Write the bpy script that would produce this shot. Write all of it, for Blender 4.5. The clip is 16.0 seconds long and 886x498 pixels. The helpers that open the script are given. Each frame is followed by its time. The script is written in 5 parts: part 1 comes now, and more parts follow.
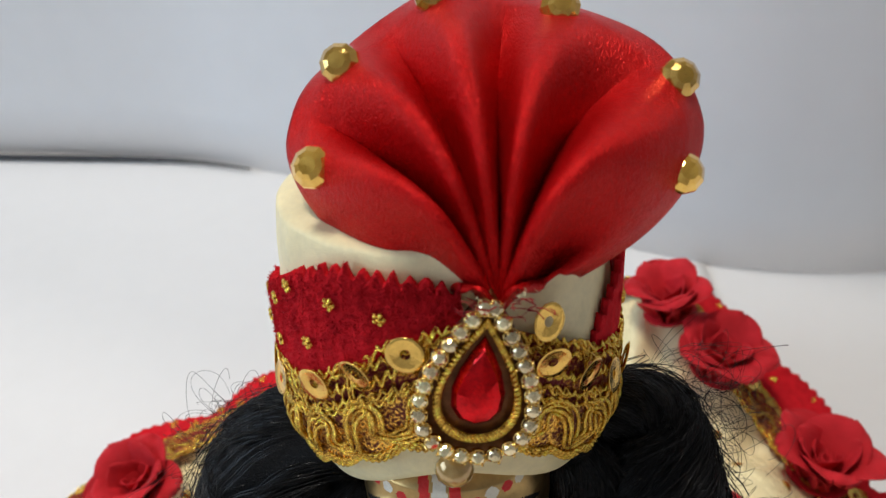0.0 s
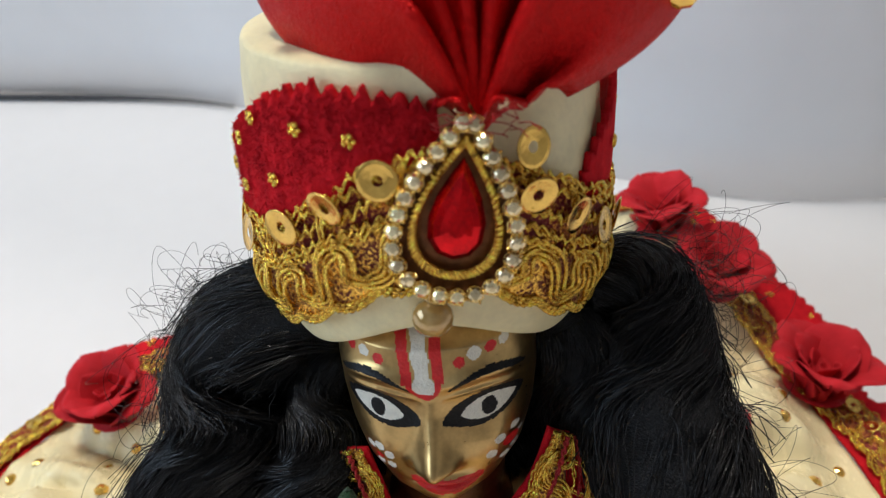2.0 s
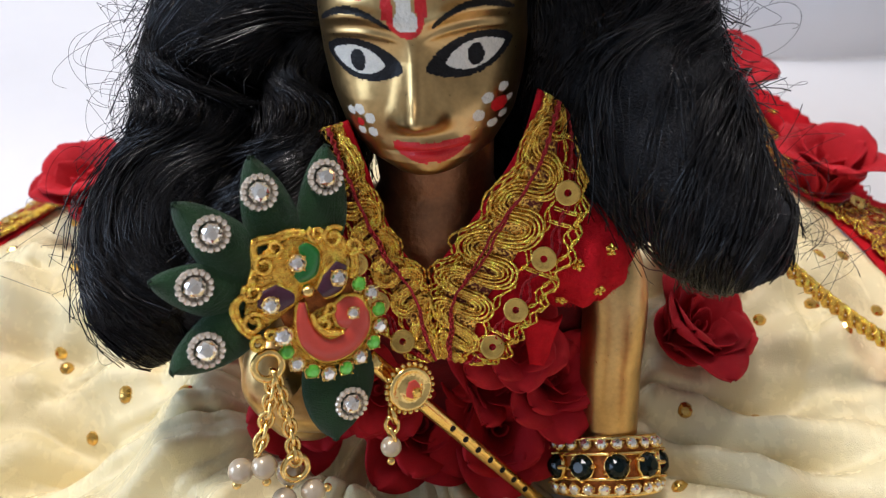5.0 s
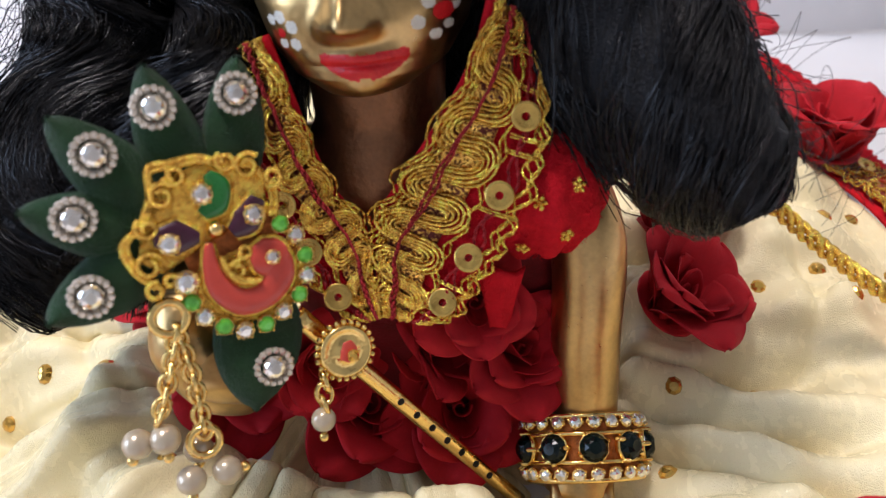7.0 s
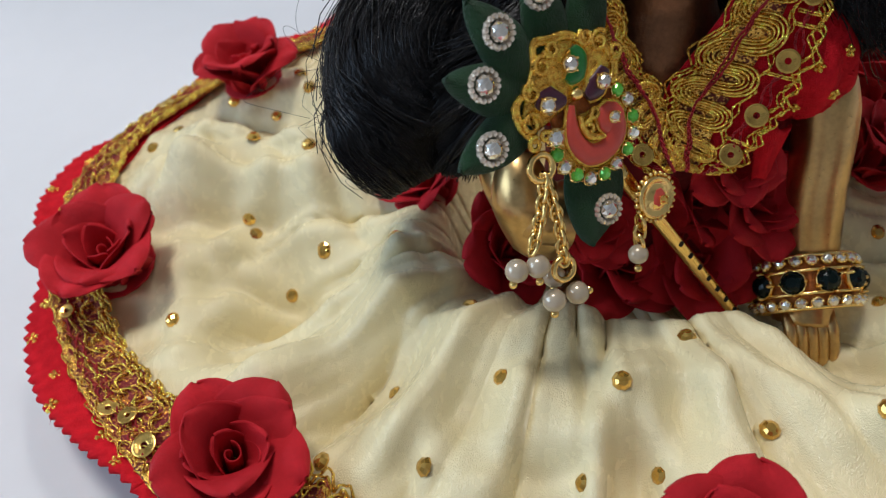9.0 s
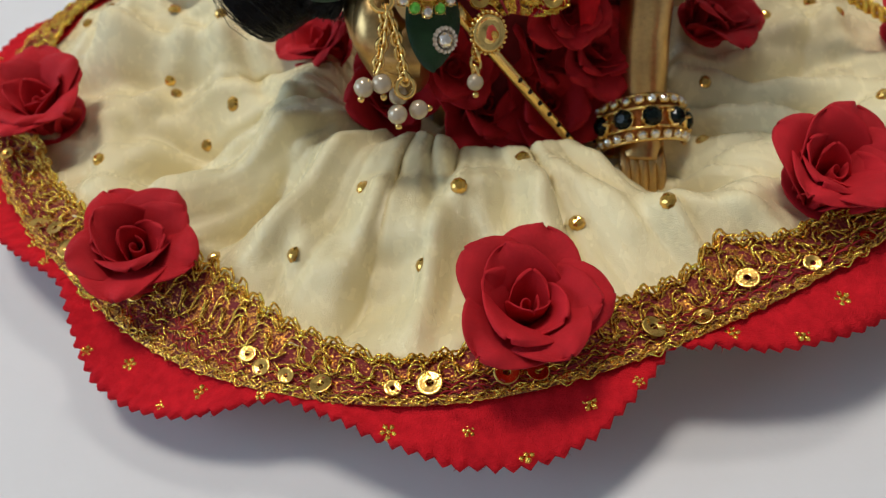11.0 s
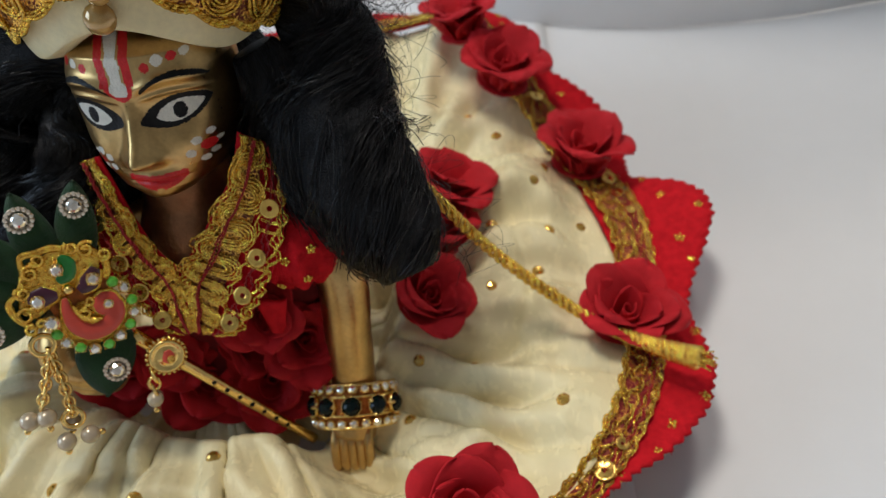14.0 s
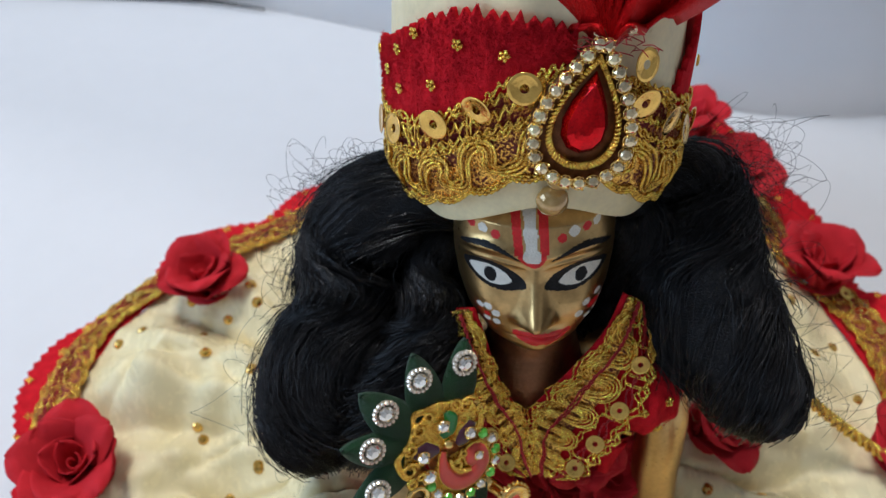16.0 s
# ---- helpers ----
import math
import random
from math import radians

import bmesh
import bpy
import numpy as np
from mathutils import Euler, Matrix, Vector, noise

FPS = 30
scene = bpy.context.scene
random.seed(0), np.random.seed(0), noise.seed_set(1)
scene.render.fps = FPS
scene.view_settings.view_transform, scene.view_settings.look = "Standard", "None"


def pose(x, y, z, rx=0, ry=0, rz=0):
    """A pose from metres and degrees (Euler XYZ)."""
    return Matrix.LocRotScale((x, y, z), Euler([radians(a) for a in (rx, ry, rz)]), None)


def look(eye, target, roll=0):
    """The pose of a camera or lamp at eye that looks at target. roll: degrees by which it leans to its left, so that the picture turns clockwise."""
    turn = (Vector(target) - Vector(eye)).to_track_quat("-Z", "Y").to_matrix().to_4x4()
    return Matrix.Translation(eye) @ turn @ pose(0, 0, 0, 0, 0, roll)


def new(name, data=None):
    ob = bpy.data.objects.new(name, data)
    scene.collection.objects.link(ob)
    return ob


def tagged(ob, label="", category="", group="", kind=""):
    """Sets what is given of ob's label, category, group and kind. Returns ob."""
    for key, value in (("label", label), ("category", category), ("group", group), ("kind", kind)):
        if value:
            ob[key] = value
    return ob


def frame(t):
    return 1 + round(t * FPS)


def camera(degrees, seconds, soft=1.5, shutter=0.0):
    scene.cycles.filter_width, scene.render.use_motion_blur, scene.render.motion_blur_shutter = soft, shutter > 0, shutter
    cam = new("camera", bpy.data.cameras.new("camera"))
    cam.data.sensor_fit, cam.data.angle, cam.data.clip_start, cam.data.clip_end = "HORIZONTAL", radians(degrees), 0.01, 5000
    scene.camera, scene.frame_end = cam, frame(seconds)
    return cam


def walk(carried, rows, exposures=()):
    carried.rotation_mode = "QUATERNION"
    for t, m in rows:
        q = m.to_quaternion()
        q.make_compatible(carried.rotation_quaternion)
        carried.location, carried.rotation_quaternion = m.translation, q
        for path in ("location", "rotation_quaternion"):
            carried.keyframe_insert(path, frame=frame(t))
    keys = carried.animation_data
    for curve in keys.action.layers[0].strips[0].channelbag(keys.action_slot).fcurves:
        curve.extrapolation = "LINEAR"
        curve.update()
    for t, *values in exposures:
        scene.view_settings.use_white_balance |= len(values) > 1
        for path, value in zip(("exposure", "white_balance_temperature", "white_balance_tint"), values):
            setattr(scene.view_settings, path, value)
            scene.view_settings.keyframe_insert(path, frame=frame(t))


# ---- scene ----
cam = camera(57.9, 16.0, soft=1.2)
cam.data.dof.use_dof = True
cam.data.dof.focus_distance = 0.095
cam.data.dof.aperture_fstop = 36.0
ROWS = [
    (0.0, -0.00023, -0.00065, 0.15251, 52.28, 3.42, -0.03),
    (0.5, -0.00143, -0.00157, 0.14896, 51.40, 3.45, -0.13),
    (1.0, -0.00012, -0.00448, 0.14350, 50.52, 2.99, -0.63),
    (1.5, -0.00035, -0.00433, 0.14211, 50.78, 3.15, -0.61),
    (2.0, 0.00047, -0.00475, 0.13748, 50.80, 3.25, -0.47),
    (2.5, 0.00129, -0.00911, 0.13341, 50.59, 3.42, -0.02),
    (3.0, -0.00127, -0.01482, 0.12590, 50.31, 3.42, 0.04),
    (3.5, -0.00445, -0.01924, 0.11687, 50.98, 3.26, 0.01),
    (4.0, -0.00258, -0.02252, 0.11198, 50.37, 3.10, -0.05),
    (4.5, -0.00320, -0.02443, 0.10714, 50.21, 3.23, -0.01),
    (5.0, 0.00033, -0.02363, 0.10637, 49.97, 2.92, -0.23),
    (5.2, 0.00590, -0.02094, 0.10333, 49.87, 3.01, -0.06),
    (7.3, 0.00602, -0.01851, 0.09140, 51.36, 3.63, -0.18),
    (7.5, 0.00370, -0.01962, 0.09263, 51.26, 3.86, -0.32),
    (8.0, -0.01784, -0.02865, 0.09549, 50.02, 4.55, -1.15),
    (8.2, -0.02994, -0.02688, 0.09679, 49.47, 4.79, -1.72),
    (10.3, -0.03016, -0.06117, 0.09844, 43.92, 4.39, -2.58),
    (10.5, -0.02467, -0.06212, 0.09797, 43.92, 4.48, -2.47),
    (11.0, -0.01292, -0.06436, 0.09690, 43.61, 4.56, -2.51),
    (11.5, -0.00160, -0.06500, 0.09743, 43.48, 4.58, -2.57),
    (12.0, 0.01044, -0.06058, 0.10040, 43.46, 4.63, -2.71),
    (12.5, 0.02721, -0.05909, 0.10244, 43.53, 4.81, -2.68),
    (13.0, 0.03681, -0.05538, 0.10953, 43.50, 4.52, -2.76),
    (13.5, 0.04409, -0.04961, 0.11856, 44.01, 3.84, -2.03),
    (14.0, 0.03944, -0.03778, 0.13091, 44.18, 3.62, -1.47),
    (14.5, 0.02883, -0.02822, 0.13861, 44.10, 3.02, -1.18),
    (15.0, 0.01626, -0.02520, 0.14472, 44.04, 2.36, -0.88),
    (15.5, 0.00055, -0.02345, 0.14711, 44.02, 2.01, -0.71),
    (16.0, -0.01682, -0.02090, 0.14942, 44.24, 0.94, -1.13),
]
EXPO = ((0.0, -0.13, 6100, 10), (2.5, 0.0, 6000, 11), (3.5, 0.17, 5900, 14), (5.2, 0.18, 5850, 17), (7.4, 0.30, 5700, 20), (8.2, -0.10, 5500, 15), (10.3, -0.42, 5950, 10), (12.5, -0.52, 6050, 10),
        (13.5, -0.48, 6050, 10), (14.5, -0.22, 5800, 9), (15.5, -0.10, 5700, 9), (16.0, -0.22, 5450, 11))
walk(cam, [(t, pose(x, y, z, rx, ry, rz)) for t, x, y, z, rx, ry, rz in ROWS], EXPO)
MM = 0.001


# ---- light: pale daylight from a window, warm ceiling lamps ----
def area_lamp(name, eye, target, size_x, size_y, watts, colour):
    data = bpy.data.lights.new(name, "AREA")
    data.shape, data.size, data.size_y, data.energy, data.color = "RECTANGLE", size_x, size_y, watts, colour
    ob = new(name, data)
    ob.matrix_world = look(eye, target)
    return ob


area_lamp("window_light", (-1.69, -0.25, 0.8), (0.0, -0.25, 0.8), 1.2, 1.0, 20.0, (0.66, 0.83, 1.0))
area_lamp("ceiling_lamp_light", (-0.28, 0.26, 1.5), (0.0, 0.05, 0.0), 0.3, 0.3, 15.0, (1.0, 0.90, 0.76))
area_lamp("second_lamp_light", (0.35, 0.75, 1.5), (0.0, 0.05, 0.0), 0.2, 0.2, 6.0, (1.0, 0.90, 0.78))

world = bpy.data.worlds.new("room_air")
world.use_nodes = True
scene.world = world
world.node_tree.nodes["Background"].inputs[0].default_value = (0.72, 0.78, 0.9, 1)
world.node_tree.nodes["Background"].inputs[1].default_value = 0.04


# ---- materials ----
def mat(name, colour, rough=0.5, metal=0.0, vary=0.12, vary_scale=300.0, bump=0.0, bump_scale=2500.0, sheen=0.0,
        coat=0.0, trans=0.0, ior=1.45, fine=0.0, fine_scale=9000.0, spec=0.5, stretch=(1, 1, 1), rough_vary=0.08, per_object=0.0, relief=0.0004, tint=(1, 1, 1)):
    """A surface with colour variation at two scales, roughness variation and fine relief; scales are per metre."""
    m = bpy.data.materials.new(name)
    m.use_nodes = True
    nt = m.node_tree
    p = nt.nodes["Principled BSDF"]
    p.inputs["Metallic"].default_value = metal
    p.inputs["Roughness"].default_value = rough
    p.inputs["Sheen Weight"].default_value = sheen
    p.inputs["Sheen Roughness"].default_value = 0.4
    p.inputs["Coat Weight"].default_value = coat
    p.inputs["Coat Roughness"].default_value = 0.08
    p.inputs["Transmission Weight"].default_value = trans
    p.inputs["IOR"].default_value = ior
    p.inputs["Specular IOR Level"].default_value = spec
    p.inputs["Specular Tint"].default_value = (*tint, 1)
    tc = nt.nodes.new("ShaderNodeTexCoord")
    mp = nt.nodes.new("ShaderNodeMapping")
    mp.inputs["Scale"].default_value = stretch
    nt.links.new(tc.outputs["Object"], mp.inputs[0])

    def tex(scale, detail=3.0):
        n = nt.nodes.new("ShaderNodeTexNoise")
        n.inputs["Scale"].default_value, n.inputs["Detail"].default_value = scale, detail
        nt.links.new(mp.outputs[0], n.inputs["Vector"])
        return n
    a, b = tex(vary_scale), tex(vary_scale * 9, 2.0)
    mixv = nt.nodes.new("ShaderNodeMath")
    mixv.operation = "MULTIPLY_ADD"
    nt.links.new(b.outputs[0], mixv.inputs[0])
    mixv.inputs[1].default_value = 0.45
    nt.links.new(a.outputs[0], mixv.inputs[2])
    rng = nt.nodes.new("ShaderNodeMapRange")
    rng.inputs[1].default_value, rng.inputs[2].default_value = 0.45, 1.0
    rng.inputs[3].default_value, rng.inputs[4].default_value = 1.0 - vary, 1.0 + vary
    nt.links.new(mixv.outputs[0], rng.inputs[0])
    hsv = nt.nodes.new("ShaderNodeHueSaturation")
    hsv.inputs["Color"].default_value = (*colour, 1)
    value = rng.outputs[0]
    if per_object:
        info = nt.nodes.new("ShaderNodeObjectInfo")
        r2 = nt.nodes.new("ShaderNodeMapRange")
        r2.inputs[3].default_value, r2.inputs[4].default_value = 1 - per_object, 1 + per_object
        nt.links.new(info.outputs["Random"], r2.inputs[0])
        mul = nt.nodes.new("ShaderNodeMath")
        mul.operation = "MULTIPLY"
        nt.links.new(value, mul.inputs[0])
        nt.links.new(r2.outputs[0], mul.inputs[1])
        value = mul.outputs[0]
    nt.links.new(value, hsv.inputs["Value"])
    nt.links.new(hsv.outputs[0], p.inputs["Base Color"])
    rr = nt.nodes.new("ShaderNodeMapRange")
    rr.inputs[3].default_value, rr.inputs[4].default_value = max(0.02, rough - rough_vary), min(1.0, rough + rough_vary)
    nt.links.new(b.outputs[0], rr.inputs[0])
    nt.links.new(rr.outputs[0], p.inputs["Roughness"])
    if bump or fine:
        n1, n2 = tex(bump_scale), tex(fine_scale, 1.0)
        add = nt.nodes.new("ShaderNodeMath")
        add.operation = "MULTIPLY_ADD"
        nt.links.new(n2.outputs[0], add.inputs[0])
        add.inputs[1].default_value = fine / max(bump, 1e-6) if bump else 1.0
        nt.links.new(n1.outputs[0], add.inputs[2])
        bp = nt.nodes.new("ShaderNodeBump")
        bp.inputs["Strength"].default_value = min(1.0, bump + fine)
        bp.inputs["Distance"].default_value = relief
        nt.links.new(add.outputs[0], bp.inputs["Height"])
        nt.links.new(bp.outputs[0], p.inputs["Normal"])
    return m


def two_tone(name, ground, thread, scale, amount, rough=0.22, stretch=(1, 1, 1), relief=0.0003):
    """Metal thread over a matt ground, mixed in fine flecks; the thread stands proud."""
    m = bpy.data.materials.new(name)
    m.use_nodes = True
    nt = m.node_tree
    p = nt.nodes["Principled BSDF"]
    tc = nt.nodes.new("ShaderNodeTexCoord")
    mp = nt.nodes.new("ShaderNodeMapping")
    mp.inputs["Scale"].default_value = stretch
    nt.links.new(tc.outputs["Object"], mp.inputs[0])
    fleck = nt.nodes.new("ShaderNodeTexNoise")
    fleck.inputs["Scale"].default_value, fleck.inputs["Detail"].default_value = scale, 2.0
    patch = nt.nodes.new("ShaderNodeTexNoise")
    patch.inputs["Scale"].default_value, patch.inputs["Detail"].default_value = scale * 0.16, 2.0
    for n in (fleck, patch):
        nt.links.new(mp.outputs[0], n.inputs["Vector"])
    both = nt.nodes.new("ShaderNodeMath")
    both.operation = "MULTIPLY_ADD"
    nt.links.new(patch.outputs[0], both.inputs[0])
    both.inputs[1].default_value = 0.6
    nt.links.new(fleck.outputs[0], both.inputs[2])
    mask = nt.nodes.new("ShaderNodeMapRange")
    mask.inputs[1].default_value, mask.inputs[2].default_value = 0.8 - amount - 0.04, 0.8 - amount + 0.08
    nt.links.new(both.outputs[0], mask.inputs[0])
    mix = nt.nodes.new("ShaderNodeMix")
    mix.data_type = "RGBA"
    mix.inputs[6].default_value, mix.inputs[7].default_value = (*ground, 1), (*thread, 1)
    nt.links.new(mask.outputs[0], mix.inputs[0])
    nt.links.new(mix.outputs[2], p.inputs["Base Color"])
    nt.links.new(mask.outputs[0], p.inputs["Metallic"])
    rr = nt.nodes.new("ShaderNodeMapRange")
    rr.inputs[3].default_value, rr.inputs[4].default_value = 0.75, rough
    nt.links.new(mask.outputs[0], rr.inputs[0])
    nt.links.new(rr.outputs[0], p.inputs["Roughness"])
    bp = nt.nodes.new("ShaderNodeBump")
    bp.inputs["Strength"].default_value, bp.inputs["Distance"].default_value = 0.9, relief
    nt.links.new(fleck.outputs[0], bp.inputs["Height"])
    nt.links.new(bp.outputs[0], p.inputs["Normal"])
    return m


CREAM = mat("cream_satin", (0.85, 0.74, 0.43), 0.26, 0, 0.06, 60, 0.10, 1500, sheen=0.0, fine=0.38, fine_scale=8000, spec=0.9, tint=(1.0, 0.95, 0.84), relief=0.00009, rough_vary=0.10, stretch=(1, 0.45, 1))
CREAM2 = mat("cream_cotton_silk", (0.82, 0.71, 0.42), 0.4, 0, 0.12, 150, 0.25, 3000, fine=0.25, fine_scale=9000, spec=0.7, relief=0.00012, tint=(1.0, 0.94, 0.8))
REDSATIN = mat("red_satin", (0.52, 0.005, 0.006), 0.29, 0.45, 0.16, 3500, 0.45, 4200, fine=0.5, fine_scale=9000, spec=0.8, relief=0.0002, tint=(1.0, 0.20, 0.14), rough_vary=0.12, stretch=(1, 0.4, 0.4))
FELT = mat("red_velvet_felt", (0.60, 0.014, 0.022), 0.9, 0, 0.2, 600, 0.5, 1800, fine=0.5, fine_scale=6000, spec=0.15, tint=(1.0, 0.25, 0.2), relief=0.0002)
PETAL = mat("red_cloth_petal", (0.52, 0.018, 0.026), 0.6, 0, 0.16, 300, 0.15, 3500, sheen=0.0, fine=0.25, fine_scale=12000, spec=0.35, per_object=0.12, tint=(1.0, 0.35, 0.3))
GOLD = mat("gold_thread", (1.0, 0.60, 0.10), 0.20, 1.0, 0.7, 1300, 0.5, 5000, fine=0.4, fine_scale=14000, relief=0.00013)
GOLDP = mat("gold_plate", (0.95, 0.66, 0.22), 0.16, 1.0, 0.10, 400, 0.12, 3000)
NETGOLD = two_tone("gold_glitter_net", (0.16, 0.022, 0.010), (0.98, 0.56, 0.10), 2600, 0.04, 0.2)
DARKNET = two_tone("dark_red_net_with_gold_flecks", (0.20, 0.010, 0.010), (0.70, 0.30, 0.05), 2400, -0.04, 0.26)
SEQUIN = mat("gold_sequin_foil", (0.80, 0.50, 0.12), 0.20, 1.0, 0.2, 500, 0.15, 1500, rough_vary=0.06)
BROWNGOLD = mat("dark_gold_lace", (0.46, 0.14, 0.03), 0.40, 0.6, 0.65, 900, 0.9, 2600, fine=0.5, fine_scale=9000, relief=0.00022)
DARKPLATE = mat("tarnished_brass_plate", (0.16, 0.06, 0.02), 0.4, 0.7, 0.4, 900, 0.5, 3000, relief=0.0001)
REDBRAID = mat("red_braid", (0.36, 0.010, 0.012), 0.7, 0, 0.35, 900, 0.6, 5000)
BRASS = mat("aged_brass", (0.56, 0.37, 0.15), 0.33, 1.0, 0.25, 160, 0.05, 900, rough_vary=0.12)
# brass darkened to brown: shade under chin and hair put into the colour
NECKSHADE = mat("shaded_brown_brass", (0.22, 0.10, 0.045), 0.42, 0.85, 0.35, 220, 0.3, 1200, rough_vary=0.12)
BLACK = mat("black_enamel_paint", (0.010, 0.009, 0.009), 0.42, 0, 0.3, 900, 0.3, 3000, spec=0.22)
WHITE = mat("white_enamel_paint", (0.78, 0.73, 0.62), 0.45, 0, 0.10, 900, 0.4, 3000)
REDPAINT = mat("red_enamel_paint", (0.62, 0.016, 0.016), 0.40, 0, 0.14, 900, 0.35, 2500)
HAIR = mat("black_hair", (0.012, 0.011, 0.011), 0.24, 0, 0.4, 900, 0.0, spec=0.38)
HAIRBODY = mat("black_hair_mass", (0.006, 0.006, 0.007), 0.55, 0, 0.4, 900, 0.9, 3500, spec=0.25)
GREEN = mat("dark_green_ribbon", (0.012, 0.058, 0.014), 0.6, 0, 0.25, 500, 0.4, 5000, sheen=0.15, fine=0.5, fine_scale=9000, spec=0.3)
CRYSTAL = mat("clear_rhinestone", (1.0, 0.94, 0.84), 0.06, 0.85, 0.12, 2500, coat=0.5, rough_vary=0.03, per_object=0.15)
CHAMPAGNE = mat("champagne_rhinestone", (0.86, 0.70, 0.42), 0.06, 0.9, 0.3, 2500, coat=0.5, rough_vary=0.04, per_object=0.35)
LIMESTONE = mat("lime_green_rhinestone", (0.16, 0.62, 0.06), 0.06, 0.35, 0.15, 2000, coat=1.0, rough_vary=0.04)
JET = mat("black_green_rhinestone", (0.003, 0.008, 0.007), 0.10, 0.0, 0.1, 2000, coat=0.0, rough_vary=0.03, spec=0.3)
AMBER = mat("golden_foil_stone", (0.78, 0.46, 0.07), 0.08, 0.75, 0.20, 700, coat=1.0, rough_vary=0.05, per_object=0.3)
BEADGLASS = mat("champagne_glass_bead", (0.52, 0.32, 0.10), 0.10, 0.3, 0.2, 600, coat=1.0, rough_vary=0.05)
RUBY = mat("red_glass_jewel", (0.60, 0.001, 0.004), 0.10, 0.8, 0.6, 420, coat=0.12, rough_vary=0.03)
CORAL = mat("coral_red_enamel", (0.66, 0.075, 0.045), 0.32, 0, 0.08, 600, coat=0.3)
PURPLE = mat("dark_purple_enamel", (0.06, 0.012, 0.03), 0.30, 0, 0.1, 600, coat=0.4)
LEAFGREEN = mat("green_enamel", (0.02, 0.20, 0.03), 0.30, 0, 0.1, 600, coat=0.4)
PEARL = mat("ivory_pearl", (0.56, 0.46, 0.32), 0.22, 0.25, 0.06, 400, coat=0.6, rough_vary=0.03)
HALO = mat("white_stone_ring", (0.84, 0.74, 0.60), 0.10, 0.6, 0.2, 1500, coat=0.6, rough_vary=0.04)
PAPER = mat("white_paper", (0.73, 0.72, 0.715), 0.75, 0, 0.025, 14, 0.06, 1200)
WALLPAPER = mat("white_board", (0.82, 0.81, 0.81), 0.7, 0, 0.03, 10, 0.05, 900)
PLASTER = mat("white_plaster", (0.62, 0.61, 0.595), 0.8, 0, 0.04, 4, 0.1, 60)
WOOD = mat("brown_wood", (0.22, 0.13, 0.07), 0.5, 0, 0.25, 12, 0.1, 90, stretch=(1, 9, 1))
MAROON = mat("maroon_velvet", (0.15, 0.006, 0.010), 0.7, 0, 0.25, 500, 0.3, 2500, spec=0.25)
# near-black colour for the shadow gap below the board
DARK = mat("dark_gap_shadow", (0.05, 0.05, 0.054), 0.9, 0, 0.2, 100)

# ---- building helpers (lengths in millimetres) ----
BASES = {}


def thing(name, base, label, category, group="", kind=""):
    ob = new(name)
    ob.empty_display_size = 0.004
    ob.location = Vector(base) * MM
    BASES[ob] = Matrix.Translation(Vector(base) * MM)
    return tagged(ob, label, category, group, kind)


def attach(ob, parent, local=None):
    """Puts ob, whose pose is given in the world, under parent."""
    if parent is not None:
        ob.parent = parent
        ob.matrix_parent_inverse = BASES.get(parent, Matrix.Identity(4)).inverted()
    if local is not None:
        ob.matrix_basis = local
        BASES[ob] = local
    return ob


def mesh(name, verts, faces, mats, smooth=True, index=None):
    me = bpy.data.meshes.new(name)
    v = np.asarray(verts, float) * MM
    me.from_pydata(v.tolist(), [], faces)
    for m in (mats if isinstance(mats, (list, tuple)) else [mats]):
        me.materials.append(m)
    me.polygons.foreach_set("use_smooth", [smooth] * len(me.polygons))
    if index is not None:
        me.polygons.foreach_set("material_index", index)
    me.update()
    return me


def part(name, data, parent, label="", local=None, kind=""):
    ob = new(name, data)
    attach(ob, parent, local)
    return tagged(ob, label, kind=kind)


def grid_faces(nu, nv, wrap_u=False, start=0):
    """Quads of a grid of nu x nv points, stored row by row (v inside u)."""
    out = []
    for i in range(nu if wrap_u else nu - 1):
        a, b = start + i * nv, start + ((i + 1) % nu) * nv
        for j in range(nv - 1):
            out.append((a + j, b + j, b + j + 1, a + j + 1))
    return out


def slab(fn, nu, nv, thick, wrap_u=False):
    """A sheet of real thickness over fn(u, v), u and v from 0 to 1."""
    P = np.array([[fn(i / (nu if wrap_u else nu - 1), j / (nv - 1)) for j in range(nv)] for i in range(nu)], float)
    du = (np.roll(P, -1, 0) - np.roll(P, 1, 0)) if wrap_u else np.gradient(P, axis=0)
    dv = np.gradient(P, axis=1)
    n = np.cross(du, dv)
    n /= np.maximum(np.linalg.norm(n, axis=2, keepdims=True), 1e-9)
    top, low = P.reshape(-1, 3), (P - n * thick).reshape(-1, 3)
    k = nu * nv
    f = grid_faces(nu, nv, wrap_u)
    g = [tuple(k + q for q in reversed(t)) for t in f]
    rim = []
    for i in range(nu if wrap_u else nu - 1):
        a, b = i * nv, ((i + 1) % nu) * nv
        rim.append((b, a, k + a, k + b))
        a, b = a + nv - 1, b + nv - 1
        rim.append((a, b, k + b, k + a))
    if not wrap_u:
        for j in range(nv - 1):
            rim.append((j, j + 1, k + j + 1, k + j))
            a = (nu - 1) * nv + j
            rim.append((a + 1, a, k + a, k + a + 1))
    return np.concatenate([top, low]), f + g + rim


